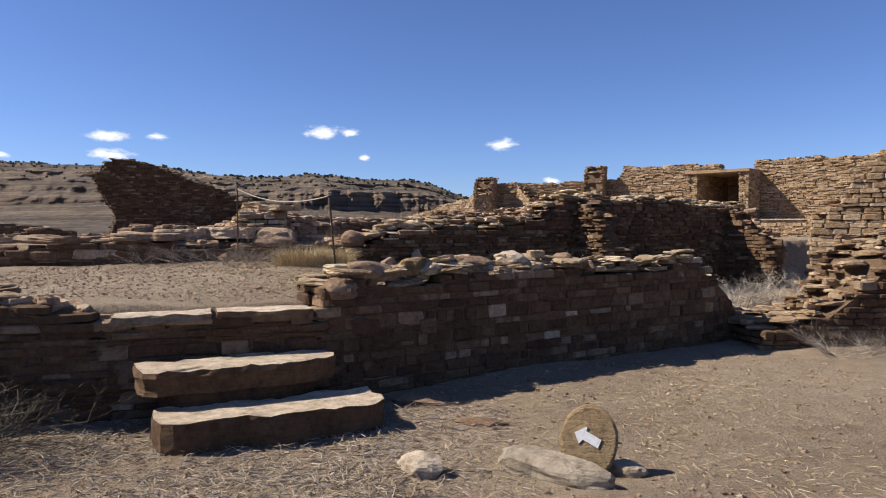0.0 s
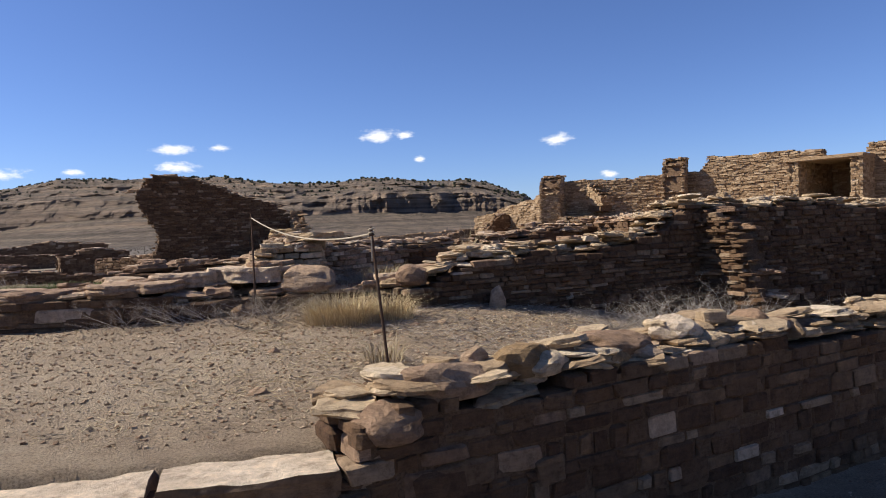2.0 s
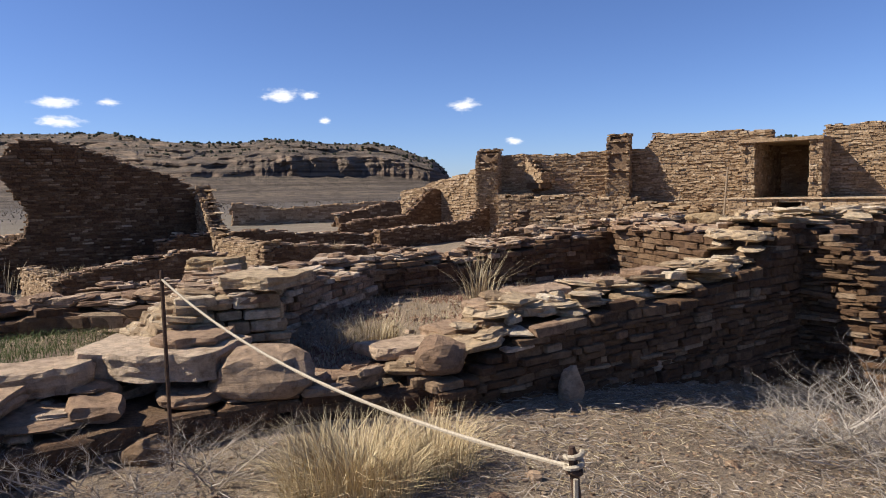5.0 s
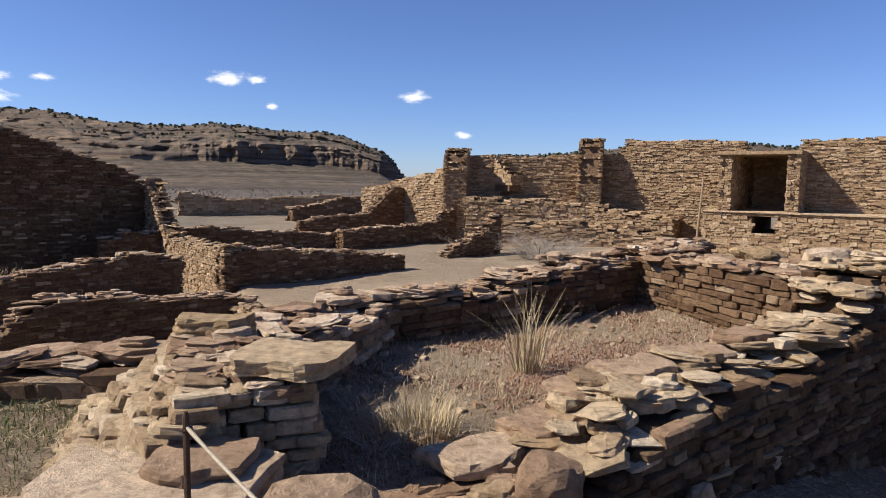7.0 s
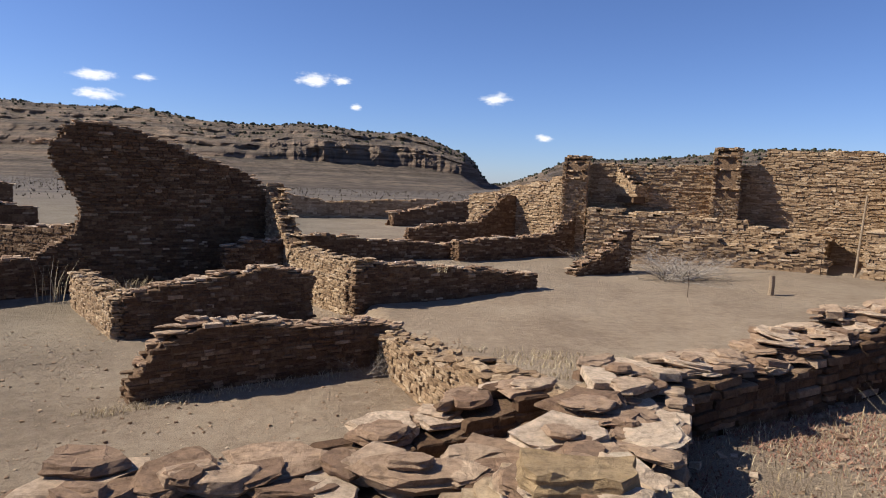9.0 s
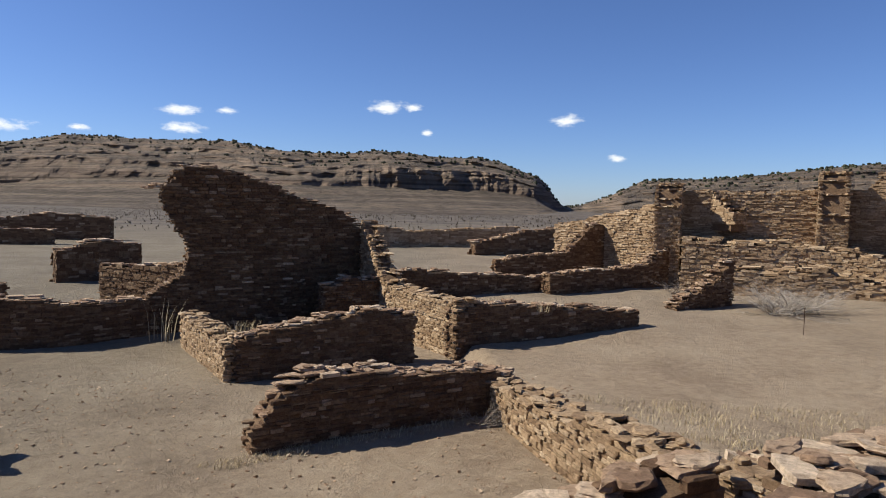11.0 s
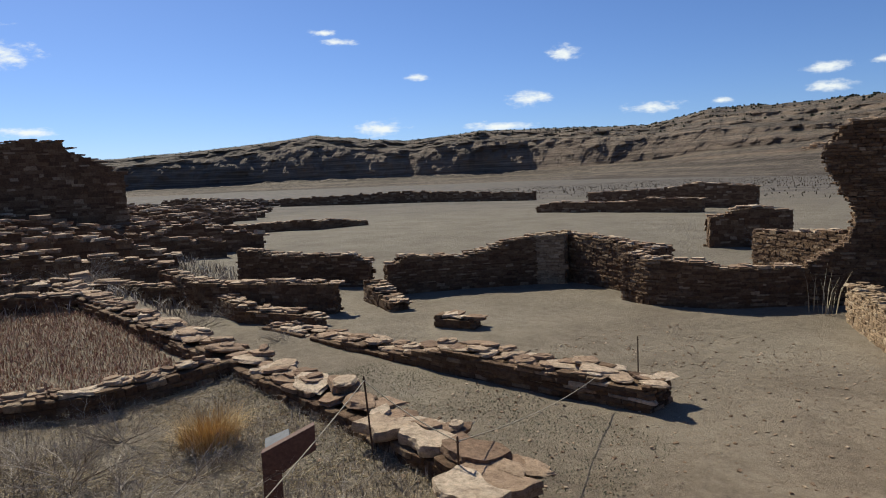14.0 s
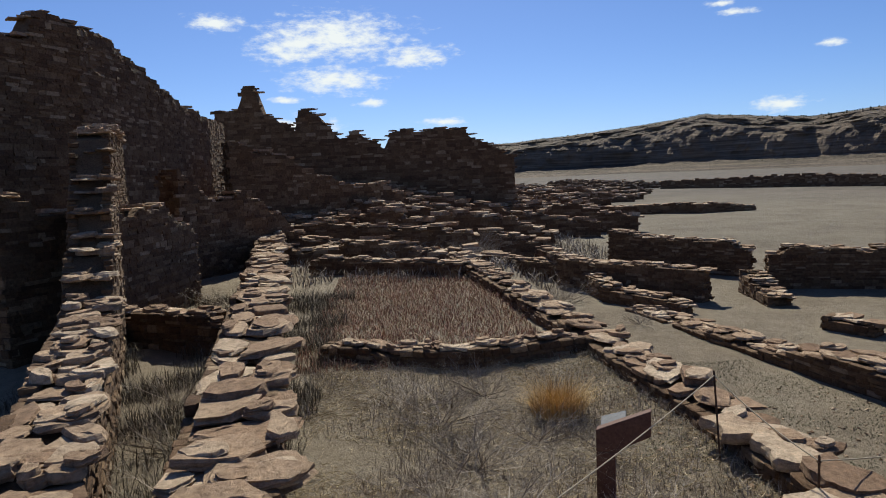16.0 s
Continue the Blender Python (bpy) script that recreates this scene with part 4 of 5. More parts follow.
scrub = ramp_of(n, l, spots, [(0.4, (0.16, 0.124, 0.094)), (0.5, (0.105, 0.084, 0.064)), (0.58, (0.035, 0.033, 0.024))])
col = mix(n, l, "MIX", math_of(n, l, "MULTIPLY", slope.outputs[0], 0.75), col, scrub)
strata = noise_at(n, l, 0.11, 5.0, 0.75, (0.05, 0.05, 5.0), "World")
col = mix(n, l, "MULTIPLY", 0.8, col, ramp_of(n, l, strata, [(0.4, (0.5, 0.48, 0.47)), (0.5, (0.92, 0.92, 0.92)), (0.6, (1.35, 1.31, 1.25))]))
l.new(col, b.inputs["Base Color"])
bump(n, l, b, math_of(n, l, "ADD", beds, spots), 1.0, 3.0)
me.materials.append(m)
mesa = tagged(new("backdrop_mesa", me), "layered sandstone mesa with cliff bands and scrub, far off", "mesa", kind="structure")

# junipers scattered over the mesa tops
jrng = random.Random(12)
clump = rock_mesh("juniper", 77, 0.25, 0.16)
items = []
for i in range(2200):
    k = jrng.randrange(na)
    j = jrng.choice((NJ - 1, NJ - 1, NJ - 2, NJ - 3, NJ - 5, NJ - 8, NJ - 14, NJ - 20))
    if -42 < deg[k] < 95:
        v = mv[j, k]
        s = jrng.uniform(0.5, 1.5)
        items.append((clump, Matrix.Translation((v[0], v[1], v[2] + s * 0.3)) @ Matrix.Rotation(jrng.uniform(0, 3), 4, "Z") @ Matrix.Diagonal((s * 1.3, s, s, 1))))
m, n, l, b = mat_nodes("juniper_green", 0.95)
l.new(ramp_of(n, l, n.new("ShaderNodeNewGeometry").outputs["Random Per Island"], [(0, (0.022, 0.026, 0.014)), (1, (0.06, 0.062, 0.035))]), b.inputs["Base Color"])
tagged(joined("far_junipers", items, m), "dark juniper scrub dotted over the mesa rim", "scrub", kind="stuff")

# ---- rocks and slabs lying about ----
YELLOW = stone_material("ochre_stone", [(0.0, (0.33, 0.23, 0.125)), (1.0, (0.43, 0.32, 0.185))])
def boulder(label, x, y, size, seed, z=None, turn=0.0, material=None, tilt=(0, 0), name="rock"):
    """A weathered block: flattened underside, chipped faces. z: its foot."""
    rng = random.Random(seed)
    bm = bmesh.new()
    bmesh.ops.create_icosphere(bm, subdivisions=3, radius=0.5)
    planes = [Vector((rng.uniform(-1, 1), rng.uniform(-1, 1), rng.uniform(-0.3, 1))).normalized() for _ in range(9)]
    cut = [rng.uniform(0.3, 0.42) for _ in planes]
    off = Vector((seed * 3.1, seed * 1.7, 0))
    for v in bm.verts:
        for pl, c in zip(planes, cut):
            d = v.co.dot(pl) - c
            if d > 0:
                v.co -= pl * d * 0.8
        v.co *= 1 + 0.13 * noise.fractal(v.co * 4.5 + off, 0.8, 2.0, 5)
        v.co.z = max(v.co.z, -0.33)
    lo, hi = [min(v.co[i] for v in bm.verts) for i in range(3)], [max(v.co[i] for v in bm.verts) for i in range(3)]
    for v in bm.verts:
        for i in range(3):
            v.co[i] = ((v.co[i] - lo[i]) / (hi[i] - lo[i]) - (0.5 if i < 2 else 0)) * size[i]
    me = bpy.data.meshes.new(name)
    bm.to_mesh(me)
    bm.free()
    me.materials.append(material or SLAB)
    ob = new(name, me)
    ob.matrix_basis = Matrix.Translation((x, y, soil(x, y) - 0.02 if z is None else z)) @ Matrix.Rotation(radians(turn), 4, "Z") @ Matrix.Rotation(radians(tilt[0]), 4, "X") @ Matrix.Rotation(radians(tilt[1]), 4, "Y")
    return tagged(ob, label, "rock")


def ragged_slab(name, a, b, depth, z0, z1, label, seed, material=None, category="stone slab", rag=0.05, layers=5, edge=None):
    """A flat quarried slab with its long front edge from a to b, broken in thin layers."""
    rng = random.Random(seed)
    a, b = Vector(a), Vector(b)
    d = (b - a).normalized()
    nrm = Vector((-d.y, d.x))
    L = (b - a).length
    n = max(6, int(L / 0.09))
    ph = [rng.uniform(0, 6.28) for _ in range(4)]

    def worn(s, k):
        return rag * (0.55 * math.sin(2.6 * s / max(L, 0.4) * 2 + ph[k]) + 0.3 * math.sin(9.0 * s + ph[k + 1]) + rng.uniform(-0.22, 0.22))

    nip = min(0.12, L * 0.16) if rag > 0.02 else 0.015
    outline = [(nip * 0.3, nip * 0.8)] + [(nip + (L - 2 * nip) * i / n, worn(L * i / n, 0)) for i in range(n + 1)] + [(L - nip * 0.2, nip * 0.7)] + [(L + rng.uniform(-rag, rag) * 0.6, depth * k) for k in (0.4, 0.7)] + [(L * (n - i) / n, depth + worn(L * i / n, 2)) for i in range(n + 1)] + [(rng.uniform(-rag, rag) * 0.6, depth * k) for k in (0.7, 0.45)]
    c = Vector((L / 2, depth / 2))
    bm = bmesh.new()
    rows = []
    lift = [rng.uniform(-0.012, 0.012) for _ in outline]
    for k in range(layers + 1):
        h = z0 + (z1 - z0) * k / layers
        off = rng.uniform(-0.02, 0.008) if 0 < k < layers else (-0.012 if k == 0 else -0.015)
        row = []
        for j, (s, t) in enumerate(outline):
            v = Vector((s, t))
            v += (v - c).normalized() * (off + rng.uniform(-0.008, 0.008))
            q = a + d * v.x + nrm * v.y
            row.append(bm.verts.new((q.x, q.y, h + (lift[j] if k == layers else 0))))
        rows.append(row)
    m = len(outline)
    for r0, r1 in zip(rows, rows[1:]):
        for j in range(m):
            bm.faces.new((r0[j], r0[(j + 1) % m], r1[(j + 1) % m], r1[j]))
    inner = []
    for j, (s, t) in enumerate(outline):
        v = c + (Vector((s, t)) - c) * 0.55
        q = a + d * v.x + nrm * v.y
        inner.append(bm.verts.new((q.x, q.y, z1 + rng.uniform(-0.003, 0.004))))
    for j in range(m):
        bm.faces.new((rows[-1][j], rows[-1][(j + 1) % m], inner[(j + 1) % m], inner[j]))
    q = a + d * c.x + nrm * c.y
    cv = bm.verts.new((q.x, q.y, z1 + 0.002))
    for j in range(m):
        bm.faces.new((inner[j], inner[(j + 1) % m], cv))
    bmesh.ops.recalc_face_normals(bm, faces=bm.faces)
    me = bpy.data.meshes.new(name)
    bm.to_mesh(me)
    bm.free()
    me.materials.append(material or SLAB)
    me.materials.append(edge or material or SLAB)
    # a darker edge stone puts the shade of the sides into the colour
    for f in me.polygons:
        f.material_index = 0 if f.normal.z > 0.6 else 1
    return tagged(new(name, me), label, category)


# sunlit tops and shaded sides of steps and sill are put into the colour
ragged_slab("stone_step", (-1.9, 4.55), (-0.34, 5.25), 0.55, -0.02, 0.2, "lower sandstone step of broken layers, beside dry grass", 3, rag=0.07, layers=4, material=PALE, edge=SHADE_SAND)
ragged_slab("stone_step", (-2.15, 4.9), (-0.78, 5.62), 0.45, 0.3, 0.48, "upper sandstone step slab below the doorway", 4, rag=0.05, layers=4, material=PALE, edge=SHADE_SAND)
ragged_slab("step_riser", (-2.02, 5.02), (-0.95, 5.58), 0.36, 0.0, 0.3, "rough stone block carrying the upper step", 45, SHADE_SAND, rag=0.06)
ragged_slab("sill_slab", (-2.62, 5.44), (-1.86, 5.69), 0.5, 0.745, 0.83, "smooth grey sandstone sill slab in the doorway", 6, rag=0.015, layers=3, material=PALE, edge=SHADE_SAND)
ragged_slab("sill_slab", (-1.85, 5.695), (-1.06, 5.95), 0.5, 0.745, 0.84, "smooth grey sandstone sill slab in the doorway", 7, rag=0.015, layers=3, material=PALE, edge=SHADE_SAND)
boulder("yellowish rounded boulder on the wall top", -0.2, 6.8, (0.38, 0.3, 0.18), 11, z=1.08, turn=25, material=YELLOW)
boulder("reddish flat boulder on the wall top", -0.6, 6.5, (0.58, 0.4, 0.2), 12, z=1.04, turn=30)
boulder("wide rough slab block on the wall top", 0.35, 7.2, (0.7, 0.36, 0.16), 82, z=1.1, turn=30)
boulder("pale square block on the wall top", 0.85, 7.55, (0.4, 0.3, 0.16), 83, z=1.14, turn=20, material=PALE)
boulder("rough broken block on the wall top", 1.5, 8.0, (0.42, 0.32, 0.18), 84, z=1.08, turn=50)
brng = random.Random(21)
for i in range(20):  # rough blocks left along the broken top
    f = i / 19
    shade = brng.choice((SLAB, LIT_SAND, SLAB, YELLOW))
    boulder("rough weathered block along the broken wall top", -0.75 + 2.75 * f + brng.uniform(-0.06, 0.06), 6.32 + 1.83 * f + brng.uniform(0.0, 0.3), (brng.uniform(0.22, 0.46), brng.uniform(0.2, 0.32), brng.uniform(0.09, 0.17)), 300 + i, z=1.03 + brng.uniform(0.0, 0.05), turn=brng.uniform(0, 90), material=shade)
boulder("small rounded stone on the wall top", -0.47, 6.75, (0.17, 0.15, 0.14), 13, z=1.12)
boulder("rough broken stone at the doorway jamb", -0.9, 6.2, (0.4, 0.34, 0.2), 14, z=0.9, turn=15)
boulder("rough broken stone at the doorway jamb", -1.02, 6.45, (0.3, 0.3, 0.14), 15, z=0.86, turn=60)
boulder("pale angular rock on bare earth", -0.1, 4.22, (0.32, 0.2, 0.15), 16, turn=-20, material=PALE)
boulder("flat triangular stone beside the wall", -0.15, 6.05, (0.55, 0.34, 0.09), 17, turn=-25)
boulder("thin half-buried slab in the dirt", 0.35, 5.35, (0.5, 0.22, 0.06), 18, turn=-20)
boulder("pale stone beside the arrow marker", 1.2, 4.25, (0.28, 0.2, 0.1), 19, turn=-30, material=PALE)
boulder("large weathered boulder on the low wall", -2.55, 10.75, (0.7, 0.46, 0.32), 29, z=1.24, turn=8)
boulder("angular block with a pale top on the slab wall", -1.35, 11.1, (0.45, 0.4, 0.26), 22, z=1.25, turn=40)
boulder("upright rock at the foot of the wall", -0.32, 11.35, (0.22, 0.16, 0.3), 23, turn=10)
boulder("dark rounded rock under dead branches", -3.08, 10.18, (0.36, 0.26, 0.17), 24, turn=5, material=SHADE_SAND)
boulder("white stone on the ground near brush", 2.15, 11.9, (0.22, 0.14, 0.1), 25, turn=30)
for i, (x, y, s) in enumerate([(-1.4, 9.1, 0.15), (-1.15, 9.6, 0.14), (-2.15, 8.3, 0.13), (-0.9, 9.9, 0.12), (-1.6, 9.7, 0.1), (-1.9, 7.2, 0.14), (-0.6, 10.2, 0.12), (0.5, 10.4, 0.12), (-2.5, 9.1, 0.09), (-1.75, 8.7, 0.08)]):
    boulder("small pale stone on the gravelly terrace", x, y, (s, s * 0.7, s * 0.45), 30 + i, turn=i * 40)
ragged_slab("large_slab", (-3.85, 10.75), (-2.8, 10.55), 0.62, 1.38, 1.55, "large reddish slab on top of the low wall", 8, rag=0.06)
ragged_slab("large_slab", (-3.35, 10.85), (-2.85, 10.8), 0.4, 1.55, 1.61, "pale thin slab lying on a larger slab", 9, rag=0.06, layers=2)
ragged_slab("large_slab", (-4.7, 9.7), (-3.8, 9.75), 0.6, 1.36, 1.46, "broad flat slab on top of the low wall", 10, rag=0.06)
ragged_slab("large_slab", (-4.25, 10.3), (-3.55, 10.5), 0.4, 1.36, 1.52, "weathered slab on top of the low wall", 40, rag=0.06)
ragged_slab("large_slab", (-5.6, 9.55), (-4.8, 9.62), 0.6, 1.32, 1.42, "broad flat slab on top of the low wall", 41, rag=0.06)
ragged_slab("ochre_slab", (-3.55, 12.3), (-3.05, 12.2), 0.26, 1.88, 2.0, "ochre block lying on the cross wall", 42, YELLOW, rag=0.03)
ragged_slab("large_slab", (-3.1, 11.55), (-2.5, 11.35), 0.55, 1.84, 1.93, "broad weathered slab capping the cross wall", 43, LIT_SAND, rag=0.05)
for i, (x, y, s, z) in enumerate([(-1.55, 11.35, 0.5, 1.3), (-1.0, 11.6, 0.55, 1.38), (-0.7, 11.9, 0.45, 1.52), (-0.3, 12.0, 0.5, 1.6), (0.3, 12.3, 0.45, 1.62), (0.9, 12.7, 0.4, 1.66)]):
    ragged_slab("cap_slab", (x - s / 2, y - s * 0.3), (x + s / 2, y + s * 0.25), s * 0.8, z, z + 0.08, "pale flat slab along the rubble wall top", 50 + i, rag=0.06, layers=3)
boulder("big reddish block on the far wall top", 3.4, 15.2, (0.8, 0.5, 0.26), 60, z=1.95, turn=10)
boulder("ochre boulder on the far wall top", 2.9, 15.9, (0.7, 0.4, 0.2), 61, z=1.95, turn=-10, material=YELLOW)
boulder("pale stone lying on the plaza ground", -11.3, 15.2, (0.35, 0.25, 0.14), 62)
for i, (x, y, s) in enumerate([(-10.3, 14.1, 0.9), (-10.9, 14.3, 0.8), (-11.6, 14.2, 0.8), (-10.2, 13.7, 0.8), (-12.3, 14.0, 0.7)]):
    ragged_slab("fallen_slab", (x - s / 2, y - 0.2), (x + s / 2, y - 0.15), 0.45, 0.38 + 0.05 * (i % 2), 0.5 + 0.05 * (i % 2), "reddish flat slab on a tumbled low wall", 70 + i, rag=0.07, layers=3)

# arrow marker: a rounded stone set on edge, with a painted arrow
m, n, l, b = mat_nodes("white_paint", 0.7)
l.new(ramp_of(n, l, noise_at(n, l, 30.0, 4.0), [(0.3, (0.62, 0.6, 0.55)), (0.6, (0.8, 0.79, 0.76))]), b.inputs["Base Color"])
WHITE = m
bm = bmesh.new()
rng = random.Random(4)
ring = [(0.18 * math.cos(a) * (1.0 + 0.05 * math.sin(3 * a)), 0.25 * math.sin(a)) for a in [2 * math.pi * k / 28 for k in range(28)]]
rows = [[bm.verts.new((x * s + rng.uniform(-0.004, 0.004), h, y * s + 0.22)) for x, y in ring] for s, h in ((0.9, -0.035), (0.985, -0.025), (1.0, 0.0), (0.97, 0.03), (0.88, 0.042))]
for r0, r1 in zip(rows, rows[1:]):
    for j in range(28):
        bm.faces.new((r0[j], r0[(j + 1) % 28], r1[(j + 1) % 28], r1[j]))
bm.faces.new(rows[0]), bm.faces.new(rows[-1])
bmesh.ops.recalc_face_normals(bm, faces=bm.faces)
me = bpy.data.meshes.new("arrow_marker")
bm.to_mesh(me)
bm.free()
me.materials.append(YELLOW)
marker = tagged(new("arrow_marker", me), "rounded tan stone on edge with a painted white arrow", "trail marker")
marker.matrix_basis = pose(0.92, 4.2, soil(0.92, 4.2) - 0.03, -17, 8, -14)
bm = bmesh.new()
shape = [(-0.095, 0.035), (-0.02, 0.085), (-0.025, 0.055), (0.075, 0.02), (0.06, -0.035), (-0.04, 0.0), (-0.06, -0.03)]
lo = [bm.verts.new((x, -0.0365, y + 0.24)) for x, y in shape]
hi = [bm.verts.new((x, -0.041, y + 0.24)) for x, y in shape]
bm.faces.new(lo), bm.faces.new(hi[::-1])
for j in range(7):
    bm.faces.new((lo[j], lo[(j + 1) % 7], hi[(j + 1) % 7], hi[j]))
bmesh.ops.recalc_face_normals(bm, faces=bm.faces)
me = bpy.data.meshes.new("painted_arrow")
bm.to_mesh(me)
bm.free()
me.materials.append(WHITE)
arrow = tagged(new("painted_arrow", me), "white painted arrow")
arrow.parent = marker
GREY = stone_material("grey_stone", [(0.0, (0.36, 0.31, 0.24)), (1.0, (0.44, 0.385, 0.305))])
boulder("long grey worn stone lying in front of the marker", 0.72, 4.18, (0.82, 0.24, 0.17), 81, turn=-38, material=GREY, name="grey_stone")


# ---- posts, ropes, sign ----
def tube(pts, radii, sides=6, name="tube"):
    bm = bmesh.new()
    rings = []
    for i, (p, r) in enumerate(zip(pts, radii)):
        p = Vector(p)
        t = (Vector(pts[min(i + 1, len(pts) - 1)]) - Vector(pts[max(i - 1, 0)])).normalized()
        x = t.orthogonal().normalized()
        y = t.cross(x)
        rings.append([bm.verts.new(p + (x * math.cos(2 * math.pi * k / sides) + y * math.sin(2 * math.pi * k / sides)) * r) for k in range(sides)])
    for r0, r1 in zip(rings, rings[1:]):
        best = min(range(sides), key=lambda s: (r1[s].co - r0[0].co).length)
        for k in range(sides):
            bm.faces.new((r0[k], r0[(k + 1) % sides], r1[(k + 1 + best) % sides], r1[(k + best) % sides]))
    bm.faces.new(rings[0]), bm.faces.new(rings[-1])
    bmesh.ops.recalc_face_normals(bm, faces=bm.faces)
    me = bpy.data.meshes.new(name)
    bm.to_mesh(me)
    bm.free()
    return me


def plain(name, stops, scale, rough, metal=0.0):
    m, n, l, b = mat_nodes(name, rough)
    b.inputs["Metallic"].default_value = metal
    f = noise_at(n, l, scale, 6.0, 0.7)
    l.new(ramp_of(n, l, f, stops), b.inputs["Base Color"])
    bump(n, l, b, f, 0.4, 0.004)
    return m


RUST = plain("rusted_iron", [(0.35, (0.045, 0.03, 0.022)), (0.65, (0.12, 0.07, 0.045))], 60.0, 0.8, 0.3)
ROPE = plain("sun_bleached_rope", [(0.35, (0.30, 0.25, 0.18)), (0.65, (0.48, 0.41, 0.31))], 140.0, 0.95)
WOOD = plain("red_brown_board", [(0.35, (0.09, 0.042, 0.03)), (0.65, (0.15, 0.075, 0.052))], 25.0, 0.75)
POLE = plain("weathered_pole", [(0.35, (0.18, 0.13, 0.085)), (0.65, (0.33, 0.25, 0.17))], 30.0, 0.9)


def iron_post(x, y, h, label, lean=(0.0, 0.0), z=None):
    z = soil(x, y) if z is None else z
    me = tube([(0, 0, -0.1), (0, 0, h * 0.5), (0, 0, h - 0.02), (0, 0, h)], [0.011, 0.011, 0.011, 0.007], 8)
    me.materials.append(RUST)
    ob = tagged(new("rope_post", me), label, "post", group="thin rope posts")
    ob.matrix_basis = pose(x, y, z, lean[0], lean[1], 0)
    me = tube([(0.016 * math.cos(a), 0.016 * math.sin(a), h - 0.06 + 0.004 * math.sin(2 * a)) for a in [k * math.pi / 6 for k in range(13)]], [0.006] * 13, 5)
    me.materials.append(RUST)
    eye = new("eyelet", me)
    eye.parent = ob
    return ob.matrix_basis @ Vector((0, 0, h - 0.05))


def rope(a, b, sag, label, r=0.008):
    a, b = Vector(a), Vector(b)
    n = 40
    pts = []
    for i in range(n + 1):
        k = i / n
        p = a.lerp(b, k)
        p.z -= sag * 4 * k * (1 - k)
        pts.append(tuple(p))
    me = tube(pts, [r * (1 + 0.12 * math.sin(i * 2.4)) for i in range(n + 1)], 6)
    me.materials.append(ROPE)
    return tagged(new("barrier_rope", me), label, "rope")


P1 = iron_post(-2.9, 10.0, 1.12, "thin rusty iron post at the slab wall")
P2 = iron_post(-1.13, 7.76, 1.03, "thin rusty iron post leaning, rope tied on top", lean=(-1, -5))
barrier = rope(P1, P2, 0.12, "pale twisted barrier rope slung between two posts", 0.0062)
knot = tube([tuple(P2 + Vector((0.02 * math.cos(a), 0.02 * math.sin(a), -0.012 + a * 0.004))) for a in [k * 0.6 for k in range(22)]], [0.0065] * 22, 6)
knot.materials.append(ROPE)
knot_ob = new("knot", knot)
knot_ob.parent = barrier
tail = tube([tuple(P2 + Vector((0.0, -0.02, -0.02 - 0.03 * k + 0))) for k in range(7)], [0.006] * 7, 5)
tail.materials.append(ROPE)
tail_ob = new("tail", tail)
tail_ob.parent = barrier
P3 = iron_post(-13.25, 19.95, 0.75, "thin iron stake in the plaza")
P4 = iron_post(-12.0, 13.75, 0.85, "thin iron stake among fallen slabs", z=0.35, lean=(3, -2))
P5 = iron_post(-10.6, 13.95, 0.4, "short iron stake among fallen slabs", z=0.45)
rope(P4, P5, 0.05, "thin cord between stakes over the slabs", 0.006)
rope(P5, (-12.7, 18.2, 0.1), 0.1, "thin cord running to the low wall stub", 0.006)
rope(P4, (-8.6, 10.2, 1.0), 0.06, "thin cord running to the slab-capped wall", 0.006)
P6 = iron_post(3.9, 29.4, 0.8, "thin stake beside the path")
P7 = iron_post(10.5, 33.9, 1.1, "thin stake beside the back wall")
rope(P6, (6.9, 30.4, 0.75), 0.04, "thin cord along the path", 0.008)
stump = tube([(0, 0, -0.1), (0.01, 0, 0.3), (0, 0.01, 0.62)], [0.09, 0.085, 0.08], 9)
stump.materials.append(POLE)
st = tagged(new("wooden_post", stump), "short weathered wooden post beside the path", "post")
st.matrix_basis = pose(6.9, 30.4, soil(6.9, 30.4), 2, 1, 0)
ladder = tube([(0, 0, 0), (0, 0, 1.5), (0, 0, 3.1)], [0.05, 0.045, 0.04], 8)
ladder.materials.append(POLE)
lp = tagged(new("leaning_pole", ladder), "weathered pole leaning against the back wall", "pole")
lp.matrix_basis = pose(11.85, 34.0, soil(11.85, 34.0) - 0.05, -4, 6, 0)

# trail sign: a thick post with an arm slanting up from it, and a small panel behind
sx, sy = -11.22, 12.29
sign = tagged(new("trail_sign"), "brown wooden trail sign with a slanting arm on a post", "sign")
sign.matrix_basis = pose(sx, sy, soil(sx, sy), 0, 0, 68)


def plank(name, outline, y0, y1, material):
    """A board cut to an outline in its own upright plane, edges eased."""
    bm = bmesh.new()
    lo, hi = [[bm.verts.new((x, y, z)) for x, z in outline] for y in (y0, y1)]
    k = len(outline)
    bm.faces.new(lo), bm.faces.new(hi[::-1])
    for j in range(k):
        bm.faces.new((lo[j], hi[j], hi[(j + 1) % k], lo[(j + 1) % k]))
    bmesh.ops.recalc_face_normals(bm, faces=bm.faces)
    bmesh.ops.bevel(bm, geom=list(bm.edges), offset=0.005, segments=1, affect="EDGES")
    me = bpy.data.meshes.new(name)
    bm.to_mesh(me)
    bm.free()
    me.materials.append(material)
    ob = new(name, me)
    ob.parent = sign
    return ob


